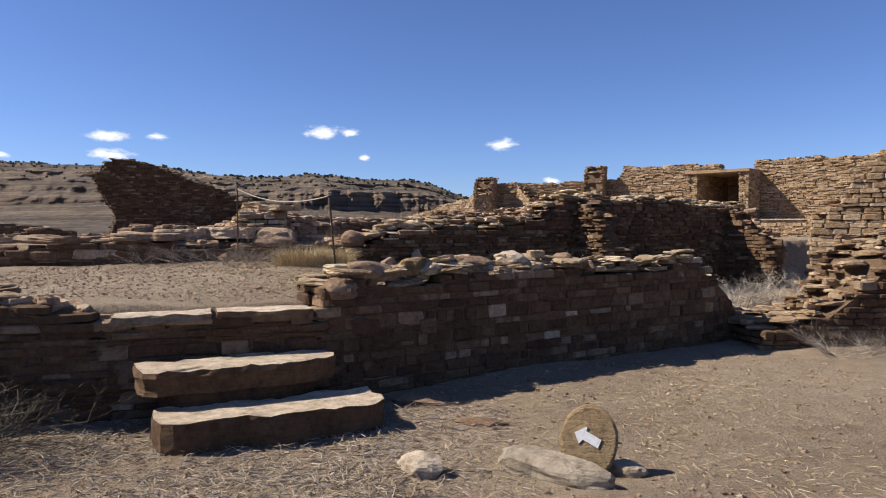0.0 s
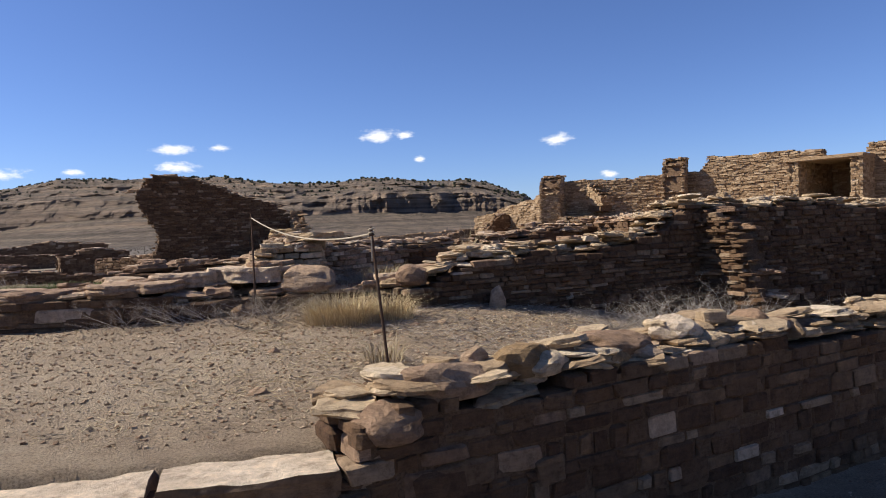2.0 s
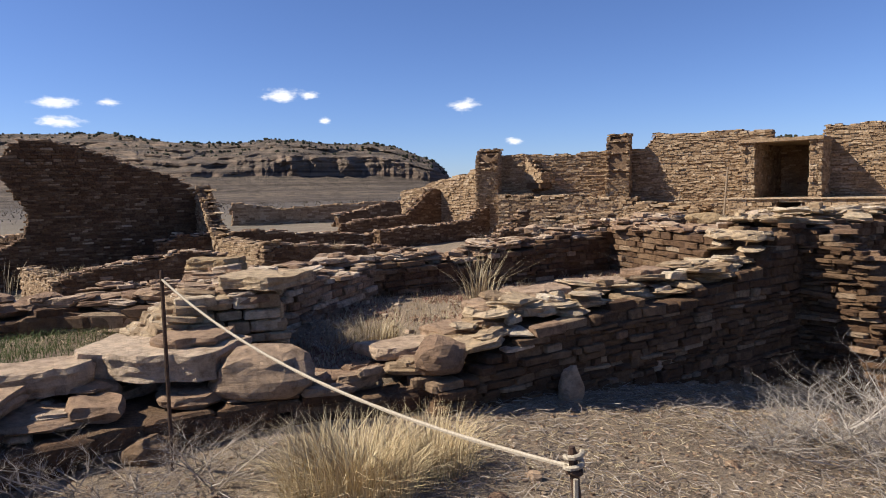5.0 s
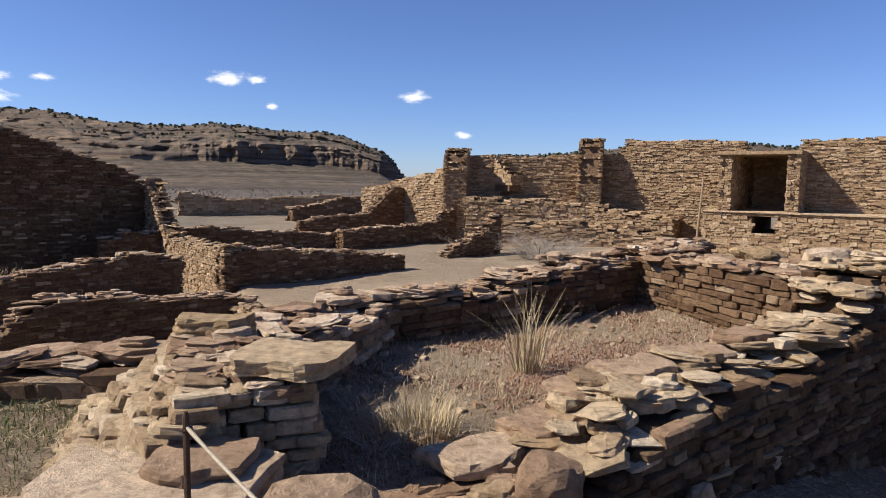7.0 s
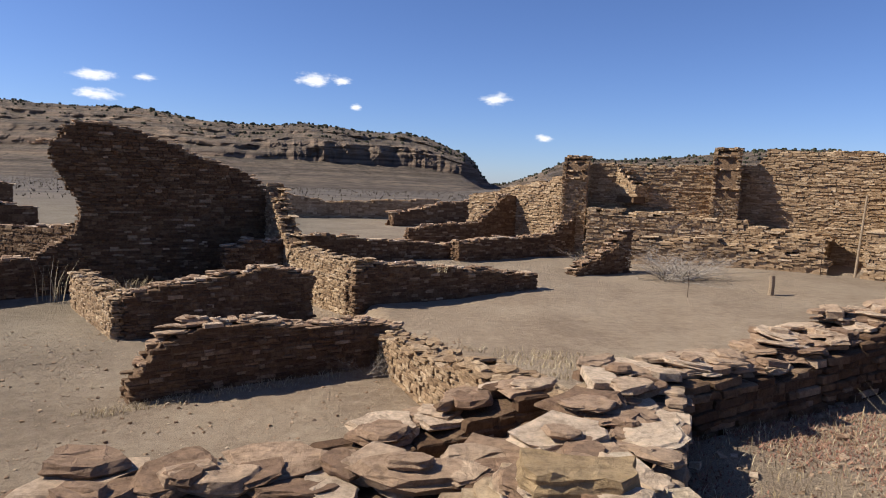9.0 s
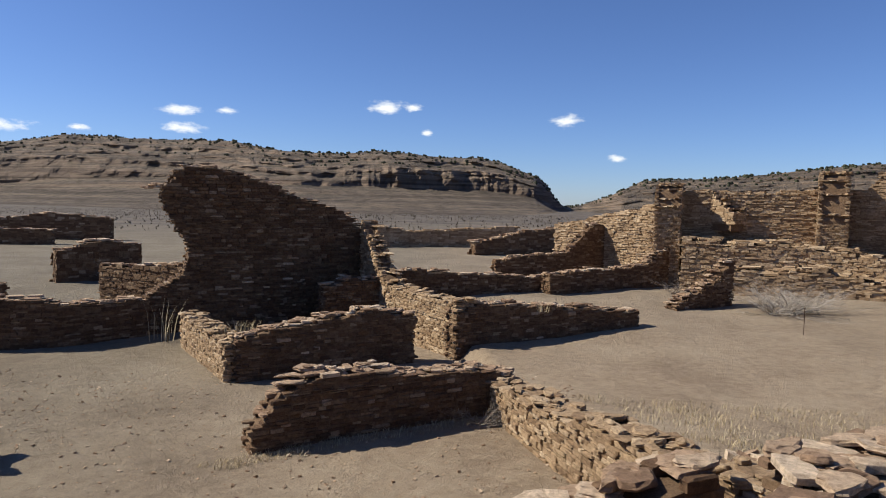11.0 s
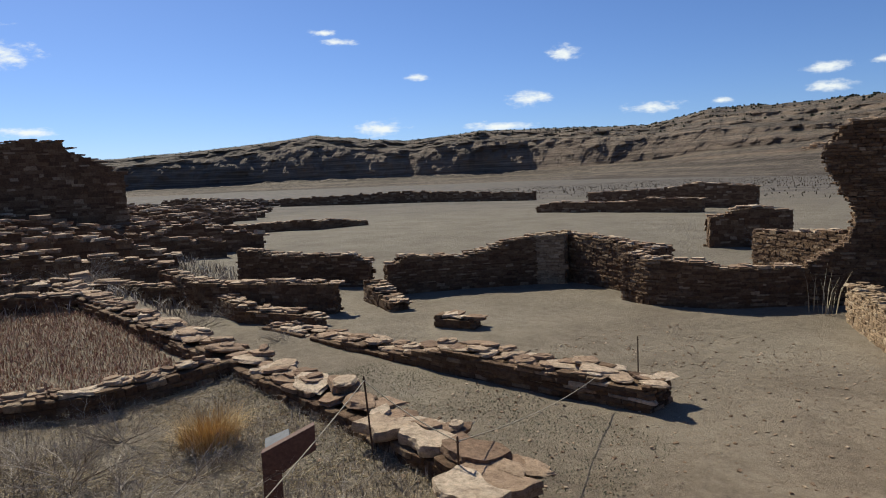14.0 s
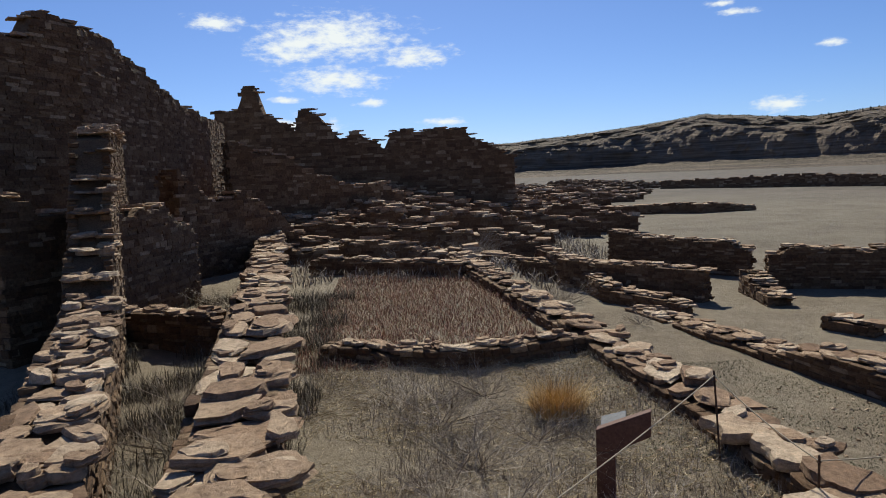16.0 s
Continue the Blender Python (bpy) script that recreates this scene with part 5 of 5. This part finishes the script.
plank("sign_post", [(-0.09, -0.2), (0.08, -0.2), (0.08, 0.5), (-0.09, 0.5)], -0.05, 0.05, WOOD)
plank("sign_arm", [(-0.09, 0.503), (0.1, 0.503), (0.2, 0.58), (0.4, 0.68), (0.4, 0.92), (-0.09, 0.71)], -0.05, 0.05, WOOD)
cap = slab_box("sign_panel", [(-0.12, -0.1), (0.12, -0.1), (0.12, 0.1), (-0.12, 0.1)], 0, 0.02, plain("grey_sign_face", [(0.3, (0.07, 0.07, 0.08)), (0.7, (0.11, 0.11, 0.125))], 20.0, 0.7), 0.004)
cap.parent, cap.matrix_basis = sign, pose(0.06, 0.14, 0.75, 8, -18, 0)


# ---- plants ----
def straw_material(name, stops):
    m, n, l, b = mat_nodes(name, 0.9)
    rnd = n.new("ShaderNodeNewGeometry").outputs["Random Per Island"]
    l.new(ramp_of(n, l, rnd, stops), b.inputs["Base Color"])
    return m


STRAW = straw_material("pale_straw", [(0, (0.26, 0.19, 0.10)), (0.5, (0.40, 0.31, 0.18)), (1, (0.55, 0.46, 0.31))])
GOLD = straw_material("golden_straw", [(0, (0.32, 0.23, 0.115)), (0.5, (0.47, 0.36, 0.2)), (1, (0.62, 0.5, 0.31))])
TWIG = straw_material("grey_twigs", [(0, (0.13, 0.1, 0.075)), (0.5, (0.26, 0.21, 0.165)), (1, (0.45, 0.385, 0.315))])
RUSTY = straw_material("rusty_weeds", [(0, (0.18, 0.082, 0.056)), (0.5, (0.28, 0.142, 0.098)), (1, (0.38, 0.235, 0.155))])
AMBER = straw_material("amber_straw", [(0, (0.33, 0.19, 0.07)), (0.5, (0.5, 0.33, 0.13)), (1, (0.62, 0.46, 0.24))])
GREEN = straw_material("young_grass", [(0, (0.05, 0.075, 0.02)), (0.5, (0.09, 0.12, 0.035)), (1, (0.2, 0.19, 0.09))])
SAGE = straw_material("grey_green_weeds", [(0, (0.10, 0.10, 0.065)), (0.5, (0.17, 0.16, 0.10)), (1, (0.27, 0.24, 0.16))])


class Blades:
    """Collects thin bent blades and stems into one mesh."""

    def __init__(self):
        self.v, self.f = [], []

    def blade(self, x, y, z, h, ang, lean, w):
        dx, dy = math.cos(ang), math.sin(ang)
        px_, py_ = -dy * w / 2, dx * w / 2
        k = len(self.v)
        for s, ww in ((0, 1.0), (0.5, 0.8), (1.0, 0.0)):
            ox = lean * h * s * s
            cx, cy, cz = x + dx * ox, y + dy * ox, z + h * s * (1 - 0.35 * lean * s)
            if ww:
                self.v += [(cx - px_ * ww, cy - py_ * ww, cz), (cx + px_ * ww, cy + py_ * ww, cz)]
            else:
                self.v.append((cx, cy, cz))
        self.f += [(k, k + 1, k + 3, k + 2), (k + 2, k + 3, k + 4)]

    def stick(self, a, b, r0, r1):
        a, b = Vector(a), Vector(b)
        t = b - a
        if t.length < 1e-5:
            return
        t.normalize()
        x = t.orthogonal().normalized()
        y = t.cross(x)
        k = len(self.v)
        for p, r in ((a, r0), (b, r1)):
            for j in range(3):
                c = 2.0944 * j
                q = p + (x * math.cos(c) + y * math.sin(c)) * r
                self.v.append(tuple(q))
        for j in range(3):
            self.f.append((k + j, k + (j + 1) % 3, k + 3 + (j + 1) % 3, k + 3 + j))

    def mesh(self, name, material):
        me = bpy.data.meshes.new(name)
        me.from_pydata(self.v, [], self.f)
        me.materials.append(material)
        return me


def tuft(name, label, x, y, radius, height, count, material, seed, lean=0.5, z=None, width=0.006, upright=0.0):
    rng = random.Random(seed)
    b = Blades()
    for _ in range(count):
        a, r = rng.uniform(0, 6.283), radius * math.sqrt(rng.random()) * 0.75
        bx, by = r * math.cos(a), r * math.sin(a)
        b.blade(bx, by, (soil(x + bx, y + by) if z is None else z) - 0.02 - (soil(x, y) if z is None else z), height * rng.uniform(0.45, 1.1), a + rng.uniform(-0.9, 0.9), rng.uniform(0.1, lean) * (1 - upright), width * rng.uniform(0.6, 1.3))
    ob = new(name, b.mesh(name, material))
    ob.location = (x, y, soil(x, y) if z is None else z)
    return tagged(ob, label, "dry grass")


tuft("grass_tuft", "dense golden dry grass tuft against the low wall", -1.9, 9.78, 0.5, 0.38, 2000, GOLD, 1, 1.15, width=0.005)
tuft("grass_tuft", "dense golden dry grass tuft against the low wall", -1.45, 10.05, 0.32, 0.36, 700, GOLD, 2, 1.2, width=0.005)
tuft("grass_tuft", "tall pale grass tuft in the grassy room", -0.75, 13.65, 0.2, 0.85, 110, STRAW, 3, 0.95, width=0.008)
tuft("grass_tuft", "pale grass tuft in the grassy room", -1.9, 12.2, 0.35, 0.32, 400, STRAW, 4, 0.9)
for i, (x, y) in enumerate(((-1.0, 12.1), (-0.6, 12.1), (-1.2, 12.8), (-0.3, 12.7), (0.3, 13.6))):
    tuft("grass_tuft", "pale bent grass tuft in the grassy room", x, y, 0.4, 0.2, 130, STRAW, 40 + i, 1.4, width=0.004)
tuft("grass_tuft", "pale grass tuft near the rope post", -1.2, 7.95, 0.18, 0.28, 120, STRAW, 5, 1.1)
tuft("grass_tuft", "pale dry weeds on a wall corner", -3.5, 26.6, 0.2, 0.3, 30, STRAW, 6, 0.7, z=0.9)
tuft("grass_tuft", "golden dry grass in a ruined cell", -13.85, 12.45, 0.45, 0.62, 1300, AMBER, 7, 0.9)
tuft("grass_tuft", "tall dry stems at a wall corner", -13.6, 27.4, 0.5, 1.5, 16, STRAW, 8, 0.6, width=0.02)
tuft("grass_tuft", "tall dry stems by the cross wall", -10.4, 24.6, 0.7, 0.35, 120, STRAW, 9, 0.7, z=0.5, width=0.014)


def bush_mesh(seed, size, stems, curl=0.5, low=0.35, material=TWIG):
    rng = random.Random(seed)
    b = Blades()

    def grow(p, d, length, r, depth):
        q = p
        for _ in range(3):
            d = (d + Vector((rng.uniform(-1, 1), rng.uniform(-1, 1), rng.uniform(-0.5, 0.6))) * curl * 0.5).normalized()
            n_ = q + d * length / 3
            n_.z = max(n_.z, 0.01)
            b.stick(q, n_, r, r * 0.8)
            q, r = n_, r * 0.8
            if depth > 0:
                for _k in range(2 if depth > 1 else 3):
                    grow(q, (d + Vector((rng.uniform(-1, 1), rng.uniform(-1, 1), rng.uniform(-0.4, 0.9)))).normalized(), length * rng.uniform(0.35, 0.6), r * 0.6, depth - 1)

    for _ in range(stems):
        a = rng.uniform(0, 6.283)
        grow(Vector((rng.uniform(-0.1, 0.1), rng.uniform(-0.1, 0.1), 0)) * size, Vector((math.cos(a), math.sin(a), rng.uniform(low, 1.3))).normalized(), size * rng.uniform(0.6, 1.1), size * 0.011, 2)
    return b.mesh("branches", material)


BUSHES = [bush_mesh(200 + i, 0.6, 13, 0.6) for i in range(4)]
PALE_TWIG = straw_material("bleached_twigs", [(0, (0.17, 0.14, 0.115)), (0.5, (0.29, 0.25, 0.21)), (1, (0.46, 0.41, 0.35))])
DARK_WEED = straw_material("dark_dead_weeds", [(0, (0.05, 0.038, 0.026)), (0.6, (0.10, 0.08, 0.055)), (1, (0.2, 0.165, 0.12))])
TANGLE = [bush_mesh(260 + i, 0.6, 18, 0.8, 0.25, PALE_TWIG) for i in range(3)]
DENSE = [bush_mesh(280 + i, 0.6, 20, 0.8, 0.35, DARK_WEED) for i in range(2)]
SPRAWL = [bush_mesh(230 + i, 0.6, 10, 0.8, 0.05) for i in range(3)]
BUSH_SPOTS = [(-2.65, 9.8, 0.9, "dead branches heaped under the slab wall"), (-3.5, 9.6, 0.9, "dead branches heaped under the slab wall"), (-3.0, 9.6, 0.8, "dead branches heaped under the slab wall"), (-4.1, 9.55, 0.8, "dead branches heaped under the slab wall"),
              (1.9, 10.7, 1.5, "tangled grey brush at the wall foot"), (2.7, 10.9, 1.6, "tangled grey brush at the wall foot"), (-10.2, 11.2, 1.2, "low tangle of dead stems in a ruined cell"), (-11.9, 10.3, 1.3, "low tangle of dead stems in a ruined cell"), (-13.1, 11.3, 1.4, "low tangle of dead stems in a ruined cell"), (-14.4, 10.4, 1.4, "low tangle of dead stems in a ruined cell"),
              (-12.6, 12.7, 1.2, "low tangle of dead stems in a ruined cell"), (-14.6, 12.6, 1.3, "low tangle of dead stems in a ruined cell"), (-10.4, 12.4, 1.0, "low tangle of dead stems in a ruined cell"), (-10.6, 8.1, 1.0, "low tangle of dead stems in a ruined cell"),
              (-3.3, 4.75, 1.3, "dense bare bush against the doorway wall"), (-3.7, 4.35, 1.4, "dense bare bush against the doorway wall"), (-3.1, 4.3, 0.9, "dense bare bush against the doorway wall"), (1.6, 11.2, 1.3, "tangled grey brush at the wall foot"), (2.4, 11.4, 1.7, "tangled grey brush at the wall foot"), (1.0, 10.9, 0.8, "tangled grey brush at the wall foot"),
              (3.2, 11.6, 1.9, "tangled grey brush at the wall foot"), (5.3, 11.8, 1.6, "pale dry bush behind the wall end"), (6.3, 12.4, 1.5, "pale dry bush behind the wall end"), (7.5, 13.4, 1.3, "pale dry bush behind the wall end"), (4.9, 8.25, 0.9, "small grey bush by the wall end"), (5.4, 8.3, 0.8, "small grey bush by the wall end"),
              (5.4, 33.4, 2.9, "rounded bare bush at the foot of the back wall"), (4.5, 33.0, 2.3, "rounded bare bush at the foot of the back wall"), (5.0, 33.2, 2.6, "rounded bare bush at the foot of the back wall"), (2.5, 37.8, 1.6, "bare bush beside a sloping wall"), (0.3, 41.6, 1.6, "bare bush beside a sloping wall"), (-4.9, 21.6, 0.9, "small dry bush below the cross wall"), (-3.9, 21.2, 0.6, "small dry bush below the cross wall"),
              (-2.95, 18.6, 0.7, "small dry bush below the cross wall"), (-12.3, 11.2, 1.4, "sprawling grey bush in a ruined cell"), (-13.8, 10.9, 1.5, "sprawling grey bush in a ruined cell"), (-14.9, 11.6, 1.3, "sprawling grey bush in a ruined cell"), (-11.2, 10.7, 1.1, "sprawling grey bush in a ruined cell"), (-13.0, 12.0, 1.1, "sprawling grey bush in a ruined cell"),
              (-11.5, 8.2, 1.3, "grey bush in a shaded cell"), (-13.2, 7.7, 1.4, "grey bush in a shaded cell"), (-15.0, 7.2, 1.4, "grey bush in a shaded cell"), (-20.5, 6.6, 1.5, "grey bush in a shaded cell"), (-23, 6.0, 1.6, "grey bush in a shaded cell"), (-22.5, 14.6, 1.4, "grey bush beyond the low wall"), (-24.5, 15.0, 1.4, "grey bush beyond the low wall"), (-31, 10.5, 2.0, "grey bush beyond the low wall"),
              (-33, 13.5, 2.2, "grey bush beyond the low wall"), (-2.8, 10.0, 0.75, "dead branches heaped under the slab wall"), (-3.3, 9.75, 0.75, "dead branches heaped under the slab wall"), (-2.5, 10.15, 0.65, "dead branches heaped under the slab wall"), (-2.35, 12.6, 0.5, "dry weed in the shade of the cross wall"), (-2.2, 11.9, 0.5, "dry weed in the shade of the cross wall"),
              (-22, 39.4, 1.8, "bare bush on a rubble stub"), (-23.4, 40.3, 1.8, "bare bush on a rubble stub"), (2.9, 15.4, 1.0, "low grey brush at the room end"), (2.3, 16.2, 1.0, "low grey brush at the room end"), (-18.2, 17.9, 0.8, "low grey bush near the wall stub"), (-20.8, 16.1, 0.9, "low grey bush near the wall stub")]
for i, (x, y, s, lab) in enumerate(BUSH_SPOTS):
    pool = SPRAWL if "heaped" in lab or "low tangle" in lab else DENSE if "dense" in lab else TANGLE if ("tangled" in lab or "pale" in lab or "rounded" in lab) else BUSHES
    ob = new("dry_bush", pool[i % len(pool)])
    ob.matrix_basis = Matrix.Translation((x, y, soil(x, y) - 0.02)) @ Matrix.Rotation(i * 1.7, 4, "Z") @ Matrix.Diagonal((s * (1 + 0.15 * math.sin(i)), s, s * (0.75 if pool is BUSHES else 0.55), 1))
    tagged(ob, lab, "bush", group="dry bushes")


def scatter(name, label, count, area, material, seed, kind="grass", h=(0.08, 0.2), w=0.005, keep=None, patchy=0.0):
    """Uncountable small growth or litter over a stretch of ground: (x0, x1, y0, y1)."""
    rng = random.Random(seed)
    b = Blades()
    x0, x1, y0, y1 = area
    made = tries = 0
    while made < count and tries < count * 12:
        tries += 1
        x, y = rng.uniform(x0, x1), rng.uniform(y0, y1)
        if keep and not keep(x, y):
            continue
        if patchy and noise.noise(Vector((x * 0.9, y * 0.9, seed))) < patchy * rng.uniform(-1, 1):
            continue
        z = soil(x, y)
        made += 1
        if kind == "grass":
            b.blade(x, y, z - 0.01, rng.uniform(*h), rng.uniform(0, 6.28), rng.uniform(0.2, 1.1), w * rng.uniform(0.6, 1.4))
        else:
            a, ln = rng.uniform(0, 6.28), rng.uniform(*h)
            p = Vector((x, y, z + rng.uniform(0.002, 0.02)))
            q = p + Vector((math.cos(a) * ln, math.sin(a) * ln, rng.uniform(-0.01, 0.35 * ln)))
            mid_ = p.lerp(q, 0.5) + Vector((rng.uniform(-1, 1), rng.uniform(-1, 1), rng.uniform(0, 0.5))) * ln * 0.12
            b.stick(p, mid_, w, w * 0.85), b.stick(mid_, q, w * 0.85, w * 0.5)
    return tagged(new(name, b.mesh(name, material)), label, "ground litter", kind="stuff")


def in_room(x, y):
    return y > float(y_w2(x)) + 0.75 and y < float(y_w3(x)) - 0.05


def terrace(x, y):
    return float(y_w1(x)) + 0.6 < y < float(y_w2(x)) - 0.02


def court(x, y):
    return y < float(y_w1(x)) - 0.1


scatter("twig_litter", "dry grey twigs and stems over the bare earth", 11000, (-4.5, 0.6, 1.6, 6.0), TWIG, 1, "twig", (0.03, 0.15), 0.0028, court, 0.7)
scatter("straw_litter", "broken pale stems over the bare earth", 4500, (-4.5, 3.0, 1.6, 7.5), STRAW, 2, "twig", (0.03, 0.11), 0.0022, court, 0.8)
scatter("twig_litter", "grey twigs and dead weeds below the long wall", 7000, (-1.6, 4.5, 7.6, 13.2), TWIG, 3, "twig", (0.03, 0.16), 0.0025, lambda x, y: terrace(x, y) and y > 9.4 - 0.7 * (x + 1.6), 0.6)
scatter("straw_litter", "broken pale stems over the terrace gravel", 6000, (-4.5, 4.0, 6.2, 13.0), STRAW, 4, "twig", (0.02, 0.09), 0.0022, lambda x, y: terrace(x, y) and x > -2.8 + 0.25 * math.sin(3 * y), 0.6)
scatter("straw_litter", "sparse pale stems over the terrace gravel", 1500, (-6.5, -0.5, 5.8, 9.9), STRAW, 5, "twig", (0.015, 0.05), 0.002, terrace)
scatter("weed_cover", "short pale dead grass in a walled room", 5500, (-2.9, 3.4, 11.4, 17.6), STRAW, 6, "grass", (0.03, 0.13), 0.005, in_room, 0.9)
scatter("weed_cover", "rusty dead weeds in a walled room", 38000, (-2.6, 3.4, 11.4, 17.6), RUSTY, 7, "grass", (0.012, 0.05), 0.012, in_room, 0.35)
scatter("green_grass", "thin young grass among stones", 9000, (-7.0, -3.7, 10.9, 12.9), GREEN, 8, "grass", (0.03, 0.12), 0.005, None, 0.9)
scatter("straw_litter", "pale stems on the terrace edge", 2500, (-6.2, -3.0, 10.9, 13.4), STRAW, 9, "twig", (0.03, 0.12), 0.0025, None, 0.3)
scatter("weed_cover", "tan dead grass in a ruined cell", 4000, (-3.2, 2.0, 16.4, 22.0), STRAW, 10, "grass", (0.04, 0.16), 0.008, lambda x, y: (x + 4.1) * 0.943 + (y - 22.6) * 0.333 > 0.5 and y > float(y_w3(x)) + 0.7, 0.5)
scatter("weed_cover", "grey-green weeds on the trail edge", 20000, (-17.5, -8.5, 13.0, 17.8), SAGE, 11, "grass", (0.012, 0.05), 0.014, lambda x, y: y < 17.4 + 0.2 * (x + 16) and x < -9.4 - 0.3 * (y - 13), 0.6)
scatter("weed_cover", "pale dead grass in a ruined cell", 12000, (-17, -7.4, 8.9, 14.0), STRAW, 12, "twig", (0.05, 0.22), 0.0035, None, 0.5)
scatter("twig_litter", "grey dead stalks in a ruined cell", 12000, (-17, -7.4, 8.9, 14.0), TWIG, 13, "grass", (0.06, 0.26), 0.006, None, 0.3)
scatter("weed_cover", "rusty tan grass in a ruined cell", 20000, (-27.5, -16.5, 8.5, 13.2), RUSTY, 14, "grass", (0.06, 0.2), 0.014)
scatter("weed_cover", "tan grass in a ruined cell", 4000, (-27.5, -16.5, 8.5, 13.2), STRAW, 15, "grass", (0.08, 0.26), 0.013)
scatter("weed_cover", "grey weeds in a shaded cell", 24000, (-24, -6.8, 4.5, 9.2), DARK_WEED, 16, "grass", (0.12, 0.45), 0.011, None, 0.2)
scatter("weed_cover", "pale weeds in a shaded cell", 2200, (-16, -7, 6.0, 9.2), PALE_TWIG, 17, "grass", (0.1, 0.35), 0.008, None, 0.2)
scatter("weed_cover", "dry weeds across the west cells", 9000, (-50, -26, 6, 20), TWIG, 18, "grass", (0.2, 0.6), 0.03, None, 0.4)
scatter("valley_brush", "dry grey brush across the valley floor", 7000, (-200, 20, 84, 260), DARK_WEED, 19, "grass", (0.2, 0.6), 0.16, None, 0.2)
scatter("weed_cover", "dry weeds along the wall feet", 1200, (-9, -4, 19.2, 22.0), STRAW, 20, "grass", (0.04, 0.14), 0.01, lambda x, y: abs(y - (19.5 + 0.676 * (x + 8.27))) < 0.25)


def gravel(name, label, count, area, seed, s=(0.008, 0.035), keep=None, material=None):
    rng = random.Random(seed)
    items = []
    x0, x1, y0, y1 = area
    while len(items) < count:
        x, y = rng.uniform(x0, x1), rng.uniform(y0, y1)
        if keep and not keep(x, y):
            continue
        k = s[0] + (s[1] - s[0]) * rng.random() ** 3
        items.append((rng.choice(CRUDE), Matrix.Translation((x, y, soil(x, y) + k * 0.12)) @ Euler((rng.uniform(-0.4, 0.4), rng.uniform(-0.4, 0.4), rng.uniform(0, 6.28))).to_matrix().to_4x4() @ Matrix.Diagonal((k * rng.uniform(0.8, 1.5), k, k * rng.uniform(0.4, 0.8), 1))))
    return tagged(joined(name, items, material or SLAB), label, "gravel", kind="stuff")


gravel("gravel", "reddish gravel strewn over the terrace", 14000, (-5.5, 3.0, 6.2, 12.5), 1, (0.005, 0.024), terrace)
gravel("gravel", "small stones strewn over the lower court", 4500, (-4.0, 4.5, 1.8, 8.5), 2, (0.008, 0.03), court)
gravel("gravel", "stones strewn on the trail and plaza edge", 4000, (-16, -3, 13, 24), 3, (0.01, 0.045))
gravel("gravel", "stones strewn among the weeds of the room", 500, (-2.6, 3.0, 11.5, 17.0), 4, (0.02, 0.07), in_room)
gravel("rubble", "loose rubble behind the grassy room", 700, (-3.6, 2.0, 15.2, 19.0), 5, (0.05, 0.28), lambda x, y: 0.6 < y - float(y_w3(x)) < 3.0)


# stones laid up a sloping face against the cross wall, sunlight put into their pale tone
rng = random.Random(8)
heap = []
for lev in range(13):
    g = 1 - lev / 12.0
    f = -0.06 + rng.uniform(0, 0.1)
    while f < 1.06:
        k = rng.choice((0.12, 0.17, 0.22, 0.3, 0.4)) * rng.uniform(0.85, 1.15)
        x = -3.1 - 0.32 * f - g * 0.8 + rng.uniform(-0.03, 0.03)
        y = 11.3 + 1.4 * f + 0.1 * g
        z0 = soil(x, y)
        hgt = rng.uniform(0.045, 0.085)
        heap.append((rng.choice(ROCKS), Matrix.Translation((x, y, z0 + (1.8 - z0) * (1 - g) ** 0.8 - 0.01 + rng.uniform(-0.015, 0.015))) @ Matrix.Rotation(1.82 + rng.uniform(-0.25, 0.25), 4, "Z") @ Matrix.Rotation(0.1 + rng.uniform(-0.12, 0.12), 4, "X") @ Matrix.Rotation(rng.uniform(-0.14, 0.14), 4, "Y") @ Matrix.Diagonal((k, 0.24 * rng.uniform(0.8, 1.2), hgt, 1))))
        f += (k - 0.015) / 1.4
tagged(joined("rubble", heap, LIT_SAND), "pale stones laid up a sloping face of the cross wall", "rubble", kind="stuff")
